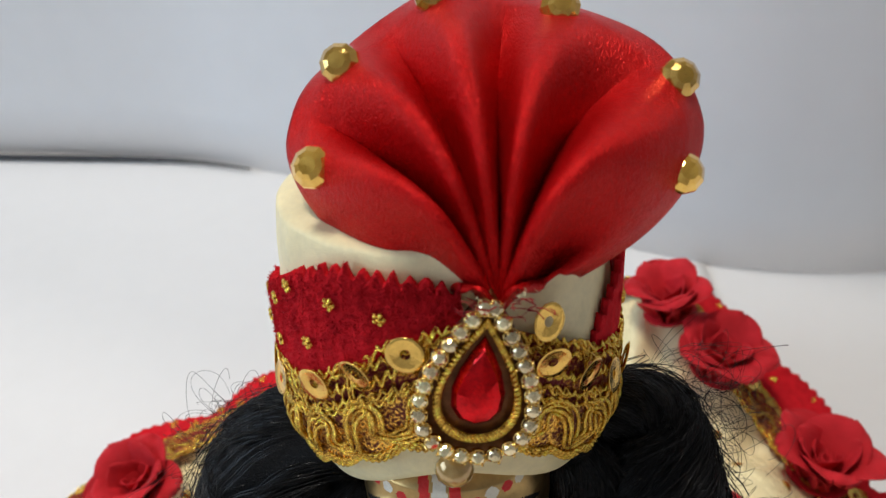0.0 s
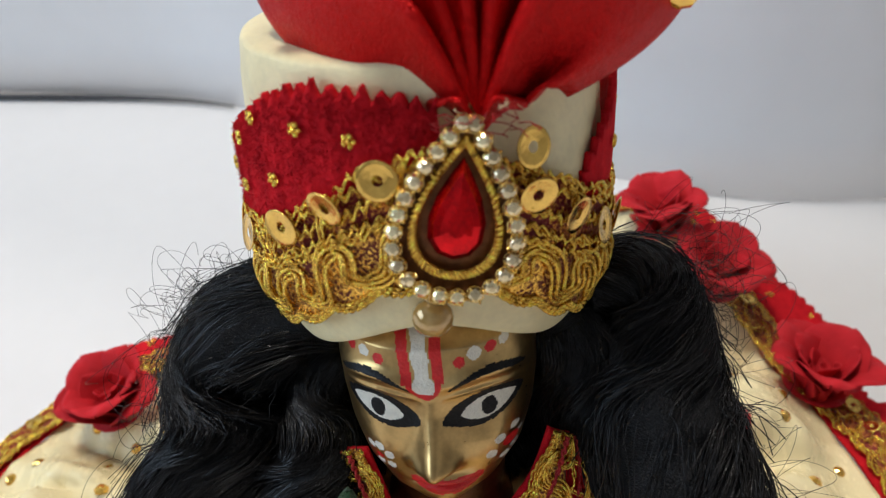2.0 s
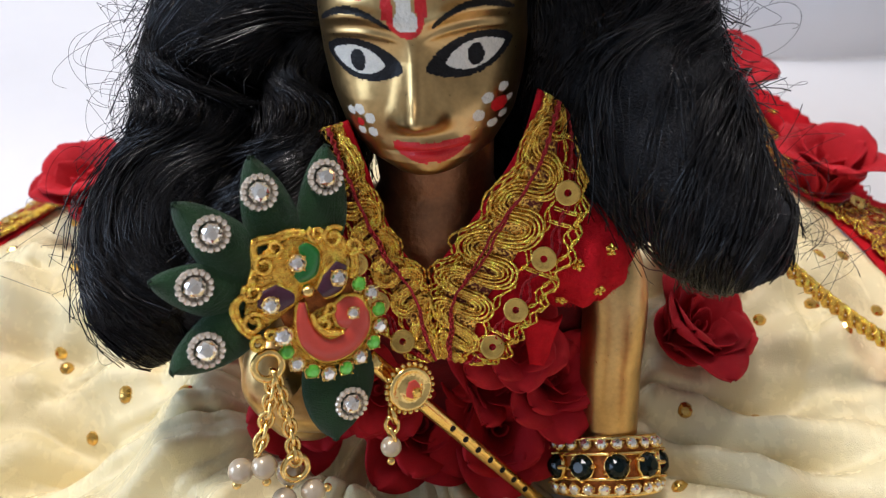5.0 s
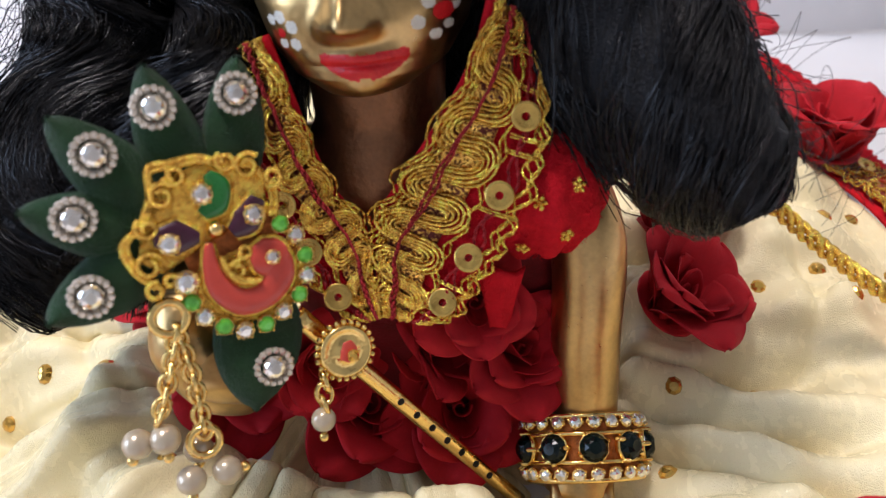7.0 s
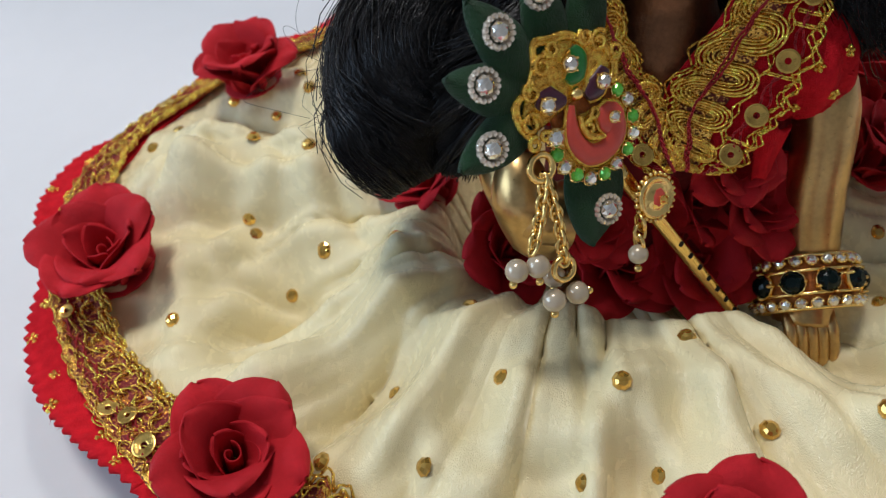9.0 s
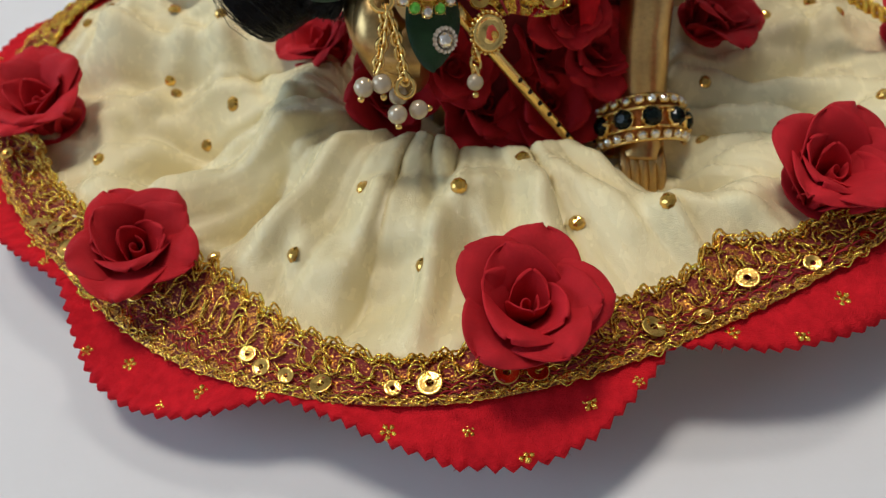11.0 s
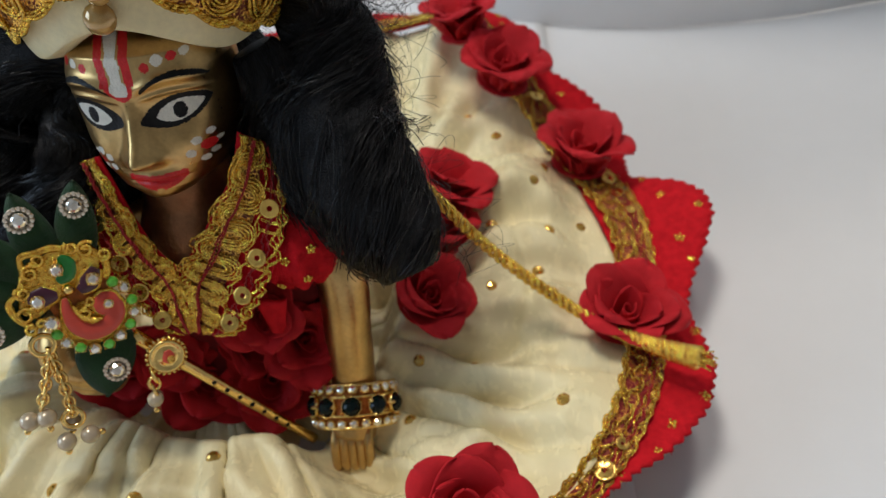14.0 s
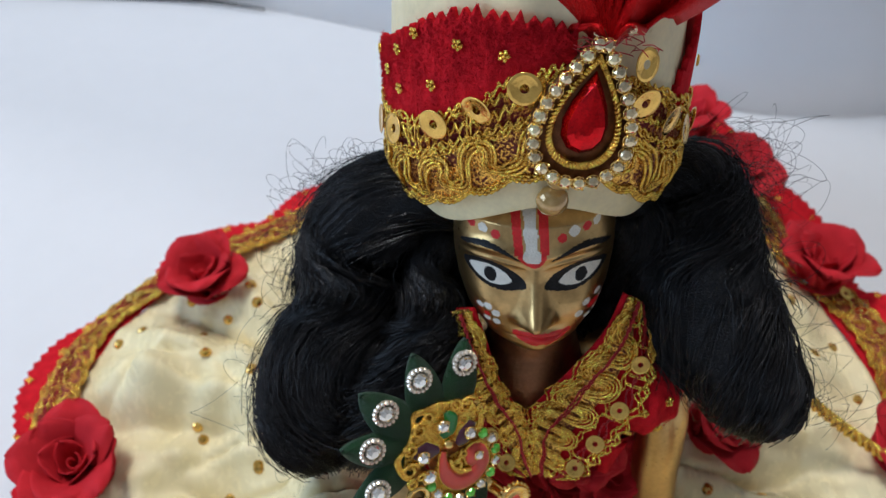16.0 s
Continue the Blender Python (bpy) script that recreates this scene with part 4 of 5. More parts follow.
champ_mesh = mesh("gem", *cut_stone(), CHAMPAGNE, False)
arc = [tear(2 * math.pi * i / 720, 11.4, 17.2) for i in range(721)]
cum = np.concatenate([[0], np.cumsum([math.dist(arc[i], arc[i + 1]) for i in range(720)])])
for k in range(26):
    t = 2 * math.pi * float(np.interp((k + 0.5) * cum[-1] / 26, cum, np.arange(721))) / 720
    x, y = tear(t, 11.2, 16.9)
    wob = random.Random(k)
    gem_at(jewel(x, y, 0.7), JN + np.array([wob.uniform(-.3, .3), 0, wob.uniform(-.3, .3)]), 0.86, brooch, champ_mesh, "champagne rhinestone in gold claws")
bead_mesh = mesh("bead", *lathe([(0.02, 1.5), (0.7, 1.42), (1.4, 1.0), (1.95, 0.3), (2.05, -0.2), (1.8, -0.7), (0.02, -1.0)], 14), BEADGLASS)
for a, h, s in ((3, 8.6, 0.85), (1, 5.3, 1.02)):
    part("bead", bead_mesh, turban, "champagne glass bead", aim(turban_point(a, h, 1.5), JN, s=s))
# frayed threads at the pinch of the fan
rngt = random.Random(5)
fray = []
for k in range(26):
    p = FP + np.array([rngt.uniform(-5, 5), rngt.uniform(-1.5, 0.5), rngt.uniform(-1.0, 2.0)])
    d = np.array([rngt.uniform(-1, 1), -0.8, rngt.uniform(-0.6, 1.2)])
    fray.append(tube([p, p + d * 0.9, p + d * 1.5 + np.array([rngt.uniform(-1, 1), 0, rngt.uniform(-1, 1)])], 0.06, 4))
part("fraying", mesh("fraying", *join(fray), REDBRAID), turban, "frayed red threads", kind="stuff")

lint = []
for k in range(9):
    p = np.array(fan_point(rngt.choice((-1, 1)) * rngt.uniform(63, 66), rngt.uniform(0.15, 0.5), 0.2)) + np.array([0, -0.6, 0])
    d = np.array([rngt.uniform(-1, 1), -0.5, rngt.uniform(-1, 0.8)])
    lint.append(tube(spline([p, p + d * 0.35, p + d * 0.6 + np.array([rngt.uniform(-.7, .7), 0, rngt.uniform(-.7, .7)])], 6), 0.04, 4))
part("lint", mesh("lint", *join(lint), CREAM2), turban, "white lint at the cut edge of the fan", kind="stuff")


# ---- the wig: locks of black hair ----
wig = thing("wig", (-3, 64, 60), "black wig with thick curled locks and loose strands", "hair")


def lock(points, radii, seed):
    P = spline(points, 90)
    R = np.interp(np.linspace(0, 1, 90), np.linspace(0, 1, len(radii)), radii)
    v, f = tube(P, lambda s: float(np.interp(s, np.linspace(0, 1, 90), R)), 48)
    c = np.repeat(P, 48, 0)
    d = v - c
    for i in range(len(v)):
        p = v[i]
        k = 0.96 + 0.12 * nz(p[0] * 0.2 + seed, p[1] * 0.2, p[2] * 0.2) + 0.05 * nz(p[0] * 0.9, p[1] * 0.9 + seed, p[2] * 0.9)
        v[i] = c[i] + d[i] * k
    return P, R, v, f


def strands(P, R, seed, count, twist, length, out=1.0):
    """Fine hairs lying on a lock, each turning round it as it runs along."""
    rng = random.Random(seed)
    n = len(P)
    t = np.gradient(P, axis=0)
    t /= np.linalg.norm(t, axis=1, keepdims=True)
    a = np.cross(t, (0.13, 0.31, 0.94))
    a /= np.linalg.norm(a, axis=1, keepdims=True)
    b = np.cross(t, a)
    out_pieces = []
    clumps = [(rng.uniform(0, 2 * math.pi), rng.uniform(0.93, 1.10), rng.uniform(0.6, 1.5), rng.uniform(0, 6.3)) for _ in range(46)]
    for k in range(count):
        place, high, turn, phase = clumps[rng.randrange(46)]
        s0 = rng.uniform(-0.1, 0.92)
        s1 = min(1.0, s0 + length * rng.uniform(0.6, 1.3))
        s0 = max(0.0, s0)
        q = place + rng.gauss(0, 0.10) - twist * turn * (0.5 - s0)
        tw = twist * turn * rng.uniform(0.85, 1.15)
        lift = (high + rng.uniform(-0.03, 0.03)) * out
        tail = rng.random() ** 5 * 0.5
        pts = []
        m = 12
        for i in range(m):
            s = s0 + (s1 - s0) * i / (m - 1)
            f = s * (n - 1)
            j = min(n - 2, int(f))
            w = f - j
            c = P[j] * (1 - w) + P[j + 1] * w
            ang = q + tw * (s - s0) + 0.16 * math.sin(11 * s + phase)
            r = float(np.interp(s, np.linspace(0, 1, n), R)) * (lift + tail * (i / (m - 1)) ** 3)
            pts.append(c + r * (math.cos(ang) * a[j] + math.sin(ang) * b[j]))
        out_pieces.append(tube(pts, rng.uniform(0.045, 0.085), 3))
    return join(out_pieces)


LOCKS = (([(-14, 66, 70), (-20, 67, 71), (-27, 67, 67), (-30.5, 65, 60), (-32, 59, 53), (-36, 52, 47), (-36.5, 48, 40), (-34, 45, 35)], [4.5, 6.2, 7.8, 8.2, 8.2, 8.8, 8.6, 4.0], 1, 1.2, 0.5),
         ([(-15, 64, 66), (-19, 61, 61), (-18.5, 55, 55), (-23, 50, 49), (-30, 47, 43), (-33, 45, 37)], [2.2, 3.6, 5.6, 6.5, 6.0, 4.0], 3, 0.9, 0.5),
         ([(11, 63, 71), (13.5, 61.5, 65), (15, 58, 58), (19, 53, 53), (24, 49, 49)], [3.0, 5.0, 5.6, 5.6, 4.5], 4, 1.6, 0.4),
         ([(-10, 74, 68), (-4, 75, 60), (3, 73, 52), (8, 67, 47), (11.5, 61, 47)], [9, 12, 11, 8, 6], 5, 1.0, 0.4),
         ([(14, 67, 71), (19, 68.5, 71.5), (22.3, 67.5, 70), (22.5, 62, 64.5), (22.5, 56, 59), (26, 49.5, 53.5), (29.5, 44.5, 48.5), (31.5, 41.5, 45.0)], [3.2, 5.2, 5.8, 7.6, 9.0, 8.4, 7.0, 3.2], 2, 8.0, 0.26),
         ([(-12, 70, 70), (-12.5, 68, 62), (-14, 64, 55), (-16, 60, 49), (-17, 57, 45)], [2.5, 2.6, 3.4, 3.8, 2.5], 6, 1.0, 0.4))
for pts, rad, seed, twist, length in LOCKS:
    P, R, v, f = lock(pts, rad, seed)
    ob = part("lock", mesh("lock", v, f, HAIRBODY), wig, "thick curled black lock")
    part("hair_layer", mesh("hair_layer", *strands(P, R, seed, 1900, twist, length), HAIR), ob, kind="stuff")

# loose looping hairs standing off the locks
rngh = random.Random(11)
loops = []
for k in range(420):
    side = -1 if k < 270 else 1
    pts0 = LOCKS[0][0] if side < 0 else LOCKS[4][0]
    P = spline(pts0, 60)
    i = int((rngh.uniform(0.12, 0.5) if rngh.random() < 0.5 else rngh.uniform(0.15, 0.98)) * 59)
    c = P[i]
    e1 = unit((side * rngh.uniform(0.4, 1.0), rngh.uniform(-0.6, 0.6), rngh.uniform(-0.2, 1.0)))
    e2 = unit(np.cross(e1, (rngh.uniform(-1, 1), rngh.uniform(-1, 1), rngh.uniform(-1, 1))))
    reach, wide = rngh.uniform(2, 11) * (0.4, 0.6, 0.9, 1.2)[rngh.randrange(4)], rngh.uniform(2, 10)
    curl_ = rngh.uniform(-2.5, 2.5)
    end = rngh.uniform(0.55, 1.0)
    pts = []
    for m in range(26):
        t = end * m / 25
        pts.append(c + e1 * (6.5 + reach * math.sin(math.pi * t)) + e2 * (wide * (t - 0.4) + curl_ * math.sin(2 * math.pi * t) + 0.22 * wide * math.sin(2.7 * math.pi * t + curl_)) + np.cross(e1, e2) * (0.3 * wide * math.cos(2.2 * math.pi * t + curl_)) + np.array([0, 0, -3.0 * t * t]))
    loops.append(tube(pts, 0.03, 3))
part("loose_hair", mesh("loose_hair", *join(loops), HAIR), wig, "loose curling hairs", kind="stuff")

hair_pin = thing("hair_pin", (-30.3, 63, 70), "small twisted gold wire pin in the hair", "hair pin")
for k in (0, math.pi):
    part("wire", mesh("wire", *tube([(-32.2 + 3.8 * t, 63.7 - 1.3 * t + 0.3 * math.sin(14 * t + k), 69.6 + 0.8 * t + 0.3 * math.cos(14 * t + k)) for t in np.linspace(0, 1, 40)], 0.17, 6), GOLDP), hair_pin)
stray = thing("stray_hair", (-10, 27, 20), "single dark hair lying on the satin", "hair")
loop_pts = [(x, y, skirt_z(x, y) + 0.25) for x, y, _ in spline([(-13, 33, 0), (-15.5, 27, 0), (-14, 24, 0), (-10, 24.5, 0), (-8, 28, 0), (-8.2, 31, 0)], 30)]
part("strand", mesh("strand", *tube(loop_pts, 0.05, 4), HAIR), stray)

# ---- gold lace, sequins and studs on the dress ----
def rim_wave(s, off):
    a = s * 2 * math.pi
    ph = s * 2 * math.pi * 92 + 2.2 * nz(s * 40, 0, 3)
    slope = 1.2 * math.cos(ph)
    k = math.sqrt(1 + slope * slope)
    return lace_point(a - off * slope / k / 78 - 0.004 * math.sin(2 * ph), 0.30 + 0.16 * math.sin(ph) + 0.06 * nz(s * 90, 0, 0) + off / k * 0.13, 1.5 + 0.4 * math.cos(ph * 2 + off * 4))


part("wave_braid", mesh("wave_braid", *braid(rim_wave, 3, 0.45, 0.18, 3400), GOLD), dress, "wavy gold thread braid")


def rim_scallop(s, off):
    a = s * 2 * math.pi
    ph = s * math.pi * 114
    return lace_point(a, 0.02 - 0.13 * abs(math.sin(ph)) + off * 0.13 + 0.05 * nz(s * 70, off, 2), 1.5 + 0.35 * math.sin(ph * 5 + off * 7) + 0.3 * nz(s * 120, off, 5))


part("scallop_braid", mesh("scallop_braid", *braid(rim_scallop, 4, 0.42, 0.2, 3000), GOLD), dress, "scalloped gold thread edge", kind="stuff")
for base, thread in ((0.50, GOLD), (0.58, REDBRAID), (0.67, GOLD), (0.76, REDBRAID), (0.86, GOLD), (0.97, GOLD)):
    def rim_line(s, off, base=base):
        a = s * 2 * math.pi
        return lace_point(a, base + 0.10 * nz(s * 70, base * 9, 0) + 0.04 * math.sin(s * 900 + base * 20) + off * 0.13, 1.25 + 0.3 * math.sin(s * 1100 + off * 5) + 0.35 * nz(s * 130, base * 7, 3))
    part("line_braid", mesh("line_braid", *braid(rim_line, 2, 0.4, 0.14, 2000), thread), dress, "thread line of the lace", kind="stuff")
rngq = random.Random(3)
for k in range(96):
    a = 2 * math.pi * (k + rngq.uniform(-0.25, 0.25)) / 96
    if rngq.random() < 0.5:
        continue
    p = lace_point(a, 0.66 + rngq.uniform(-0.12, 0.12), 1.7)
    part("sequin", sequin_mesh, dress, "", aim(p, (rngq.uniform(-.35, .35), rngq.uniform(-.45, .2), 1), s=rngq.uniform(0.45, 0.9)))
for lobe in LOBES:
    on_felt = scallop_fn(*lobe)[0]
    for i in range(6):
        x, y, z = on_felt((i + 0.7 + rngq.uniform(-.25, .25)) / 6.3, 0.90 if i % 2 else 0.70)
        part("glitter_dot", glitter_mesh, dress, "", aim((x, y, z + 0.45), (rngq.uniform(-.3, .3), rngq.uniform(-.3, .3), 1), s=rngq.uniform(1.3, 1.9)))

dot_mesh = mesh("gold_stud", *lathe([(0.02, 0.75), (0.5, 0.7), (0.85, 0.45), (1.08, 0.1), (1.1, -0.1)], 9), AMBER, False)
STUDS = ((-52, 55), (-74, 44), (-65, 64), (-40, 50), (-58, 52), (-30, 38), (-27, 24), (-13, 21), (3, 15), (-19, 11), (-37, 14), (-41, 29), (-50, 18), (50, 98), (40, 47), (-76, 77),
         (-64, 76), (-64, 62), (-67, 84), (-79, 84), (-16, 38), (-3, 29), (15, 14), (20, 42), (48, 106), (54, 84), (45, 76), (56, 73), (63, 78), (53, 65), (44, 62), (55, 58),
         (64, 66), (30, 48), (54, 36), (28, 39), (-84, 82), (-62, 87), (-55, 87), (-70, 91), (-57, 92), (-54, 71), (-52, 55.5), (-10, 12), (57, 92), (42, 112))
for x, y in STUDS:
    z = skirt_z(x, y)
    n = unit((skirt_z(x - 0.5, y) - skirt_z(x + 0.5, y), skirt_z(x, y - 0.5) - skirt_z(x, y + 0.5), 1.0))
    part("gold_stud", dot_mesh, dress, "small faceted golden stud", aim((x, y, z + 0.25), n, s=1.15))

# ---- bodice, sleeve and collar ----
bod_v, bod_f = limb([(-3, 60.5, 42), (-3, 60, 39), (-3, 59.5, 34), (-3, 61, 22), (-3, 61, 13)], [9.0, 11.6, 14.4, 13.6, 15.0], 48)
bod_v, bod_f = join([(bod_v, bod_f), limb([(6, 58, 43), (9.5, 57.5, 36), (10, 58, 26), (9, 59, 13)], [5.0, 7.4, 8.0, 8.5], 32)])
part("bodice", mesh("bodice", bod_v, bod_f, MAROON), dress, "dark maroon cloth bodice")


def puff(c, rad, seed):
    def fn(u, v):
        a, b = u * 2 * math.pi, (v - 0.5) * math.pi * 0.98
        k = 1 + 0.10 * nz(3 * math.cos(a) + seed, 3 * math.sin(a), 3 * math.sin(b)) + 0.05 * math.cos(9 * a)
        return (c[0] + rad[0] * k * math.cos(b) * math.cos(a), c[1] + rad[1] * k * math.cos(b) * math.sin(a), c[2] + rad[2] * k * math.sin(b))
    return slab(fn, 48, 24, 0.4, True)


sleeve = part("sleeve", mesh("sleeve", *puff((13.2, 51, 43.5), (7.0, 7.0, 7.5), 1), FELT), dress, "red velvet puff sleeve")


def sleeve_skin(u, v):
    a, b = u * 2 * math.pi, (v - 0.5) * math.pi * 0.98
    return (13.2 + 7.1 * math.cos(b) * math.cos(a), 51 + 7.1 * math.cos(b) * math.sin(a), 43.5 + 7.6 * math.sin(b))


part("felt_fuzz", mesh("felt_fuzz", *fuzz(sleeve_skin, 2600, 0.6, rngf, lambda u, v: np.array(sleeve_skin(u, v)) / 60 - np.array([0.22, 0.85, 0.72])), FELT), sleeve, "loose red fibres", kind="stuff")
for u, v in ((0.74, 0.62), (0.80, 0.45), (0.70, 0.38), (0.84, 0.66)):
    p = np.array(sleeve_skin(u, v))
    part("glitter_dot", glitter_mesh, sleeve, "", aim(p + unit(p - np.array([13.2, 51, 43.5])) * 0.2, p - np.array([13.2, 51, 43.5]), s=1.2))
tail_fn = lambda u, v: (6.8 + 4.6 * u * (1 - 0.65 * v) + 1.2 * v, 44.0 - 0.6 * math.sin(u * 5), 38.5 - 8.0 * v + 0.8 * math.sin(u * 6))
part("sleeve_tail", mesh("sleeve_tail", *slab(tail_fn, 14, 12, 0.6), FELT), dress, "loose pointed end of red felt")
part("sleeve", mesh("sleeve", *puff((-18.5, 55, 43), (6.5, 6.5, 7.0), 4), FELT), dress, "red velvet puff sleeve")

INNER_R, OUTER_R = [(9, 52.5, 64), (6.5, 50.5, 58), (2.2, 49, 51.5), (-1.5, 48, 46.5), (-4.2, 47.0, 42.5), (-4.0, 44.4, 38.6), (-3.4, 41.6, 35.0)], [(12, 55, 60), (13.6, 50, 54.5), (12.8, 46, 49.5), (10, 43.4, 44.0), (7, 42.0, 39.5), (4.0, 40.6, 35.4), (0.5, 40.6, 34.6)]
INNER_L, OUTER_L = [(-12.5, 53, 61), (-10.6, 51, 56), (-9, 49.5, 50.5), (-7.2, 48.3, 46), (-4.6, 47.0, 42.5), (-4.2, 44.2, 38.6), (-3.6, 41.4, 35.0)], [(-16, 55, 59), (-16, 51, 53), (-15, 47.5, 47.5), (-13, 45.4, 44.0), (-11, 43.4, 40), (-8.0, 41.6, 36.0), (-5.0, 41.0, 34.8)]
collar = part("collar", mesh("collar", *slab(lambda u, v: spline(INNER_R, 21)[int(round(u * 20))] * (1 - v) + spline(OUTER_R, 21)[int(round(u * 20))] * v, 21, 8, 0.6), FELT), dress, "red collar covered with gold embroidery")
collar_l = part("collar", mesh("collar", *slab(lambda u, v: spline(INNER_L, 21)[int(round(u * 20))] * v + spline(OUTER_L, 21)[int(round(u * 20))] * (1 - v), 21, 8, 0.6), FELT), dress, "red collar covered with gold embroidery")
for inner, outer, flip, owner in ((INNER_R, OUTER_R, 1, collar), (INNER_L, OUTER_L, -1, collar_l)):
    A, B = spline(inner, 800), spline(outer, 800)

    def flap(s, v, lift, A=A, B=B, flip=flip):
        i = min(799, max(0, int(round(s * 799))))
        j = min(798, max(1, i))
        p = A[i] * (1 - v) + B[i] * v
        n = unit(np.cross(A[j + 1] - A[j - 1], B[j] - A[j]) * flip)
        if n[1] > 0:
            n = -n
        return p + n * lift
    part("lace_net", mesh("lace_net", *slab(lambda u, v: flap(u if flip > 0 else 1 - u, -0.04 * abs(math.sin(u * 25)) * (1 - v) + 0.14 + 0.42 * v, 0.35 + 0.25 * nz(u * 30, v * 6, flip)), 120, 10, 0.3), NETGOLD), owner, "glittering gold net of the lace")

    def run(s, off):
        ph = s * 2 * math.pi * 6.2 + 1.0 * nz(s * 6, 0, flip)
        slope = 1.9 * math.cos(ph)
        k = math.sqrt(1 + slope * slope)
        return flap(s - off * slope / k / 35 - 0.013 * math.sin(2 * ph), 0.36 + 0.24 * math.sin(ph) + off / k * 0.1, 1.0 + 0.2 * math.cos(2 * ph + off * 3) + 0.1 * math.sin(off * 6))
    part("wave_braid", mesh("wave_braid", *braid(run, 5, 0.42, 0.2, 500), GOLD), owner, "looping gold thread braid")
    for v0, wob, fq, m in ((0.02, 0.06, 40, GOLD), (0.08, 0.06, 40, GOLD), (0.14, 0.05, 40, GOLD), (0.30, 0.02, 14, REDBRAID), (0.66, 0.03, 60, GOLD), (0.82, 0.05, 34, REDBRAID), (0.94, 0.04, 70, GOLD), (1.0, 0.04, 80, GOLD)):
        def run(s, off, v0=v0, wob=wob, fq=fq):
            return flap(s, v0 + off * 0.05 + wob * math.sin(s * fq + off * 3) + 0.04 * nz(s * 14, v0 * 7, flip), 0.8 + 0.2 * math.sin(s * 220 + off * 9) + (0.7 if wob == 0.02 and v0 == 0.30 else 0))
        part("line_braid", mesh("line_braid", *braid(run, 2, 0.45, 0.17, 400), m), owner, "thin thread line of the lace", kind="stuff")
    stitches = []
    for k in range(26):
        if nz(k * 0.6, flip, 3) > 0.12:
            stitches += [tube([flap((k + d) / 26, q, 0.7 + 0.2 * math.sin((q - 0.68) * 10)) for q in (0.68, 0.76, 0.84, 0.92, 1.0)], 0.15, 4) for d in (0.1, 0.3)]
    part("ladder_braid", mesh("ladder_braid", *join(stitches), GOLD), owner, "gold ladder stitches across the lace", kind="stuff")
    for s, v in ((0.42, 0.80), (0.62, 0.84), (0.80, 0.82), (0.22, 0.78)):
        p = flap(s, v, 1.3)
        part("sequin", sequin_mesh, owner, "pale gold sequin", aim(p, flap(s, v, 2) - flap(s, v, 1) + np.array([0.1, -0.1, 0.35]), s=0.72))

# ---- flute ----
FA, FB = np.array([-11.5, 38.6, 38.5]), np.array([10.3, 39.0, 5.5])
flute = thing("flute", FB, "thin golden toy flute with dark finger holes", "flute")
fd = unit(FB - FA)
part("tube", mesh("tube", *tube([FA + (FB - FA) * s for s in np.linspace(0, 1, 30)], lambda s: 1.05 - 0.15 * s, 14), GOLDP), flute, "golden tube")
side = unit(np.cross(fd, (0.25, -0.75, 0.6)))
top = unit(np.cross(side, fd))
if top[2] < 0:
    top = -top
hole_mesh = mesh("finger_hole", *lathe([(0.02, 0.05), (0.34, 0.05), (0.42, 0.0), (0.42, -0.1)], 10), BLACK)
for k in range(7):
    p = FA + (FB - FA) * (0.40 + 0.07 * k) + top * 0.98
    part("finger_hole", hole_mesh, flute, "", aim(p, top))

# ---- jewelled bangle round the wrist ----
RC, RAX = np.array([18.3, 42.5, 10.9]), unit((0.0, 0.78, 0.63))
bangle = thing("bangle", RC, "gold bangle with black stones between two rhinestone rows", "bangle", "")
RX = unit(np.cross((0, 1, 0), RAX))
RY = np.cross(RAX, RX)


def bangle_point(a, h, r):
    return RC + r * (math.sin(a) * RX - math.cos(a) * RY) + RAX * h


for h in (-3.6, -1.6, 1.6, 3.6):
    part("wire", mesh("wire", *tube([bangle_point(2 * math.pi * i / 60, h, 7.0) for i in range(60)], 0.32, 6, True), GOLDP), bangle, "gold wire")
part("band", mesh("band", *slab(lambda u, v: bangle_point(u * 2 * math.pi, -3.5 + 7.0 * v, 6.7), 60, 4, 0.3, True), BROWNGOLD), bangle)
jet_mesh = mesh("gem", *cut_stone(10), JET, False)
for k in range(10):
    a = 2 * math.pi * k / 10 + 0.05
    gem_at(bangle_point(a, 0, 7.2), bangle_point(a, 0, 2) - bangle_point(a, 0, 1), 1.75, bangle, jet_mesh, "black stone in gold claws")
for h in (-2.9, 2.9):
    for k in range(22):
        a = 2 * math.pi * (k + 0.3) / 22
        gem_at(bangle_point(a, h, 7.2), bangle_point(a, h * 0.2, 2) - bangle_point(a, 0, 1), 0.82, bangle)

# ---- peacock brooch with green ribbon leaves, chains and pearls ----
BC = np.array([-14.9, 37.6, 44.3])
BN = unit((0.459, -0.794, 0.404))
BU = unit(np.array([0, 0, 1.0]) - BN * BN[2])
BR = np.cross(BU, BN)


def br(u, v, w=0.0):
    return BC + BR * u + BU * v + BN * w


peacock = thing("peacock_brooch", br(0, 0), "gold peacock brooch with enamel, stones, green leaves and pearl chains", "brooch")


def leaf(base, tip, width):
    b, t = np.array(base, float), np.array(tip, float)
    d = t - b
    L = np.linalg.norm(d)
    d, p = d / L, np.array([-d[1], d[0]]) / L

    def fn(u, v):
        w = 0.98 * width * (math.sin(math.pi * min(1, 0.2 + 0.81 * v)) ** 0.62 + 0.02)
        q = b + d * L * v + p * w * (0.5 - u) * 1.0
        return br(q[0], q[1], -1.0 + 0.9 * (1 - (2 * u - 1) ** 2) + 0.8 * math.sin(v * 2.4))
    return slab(fn, 11, 17, 0.5)


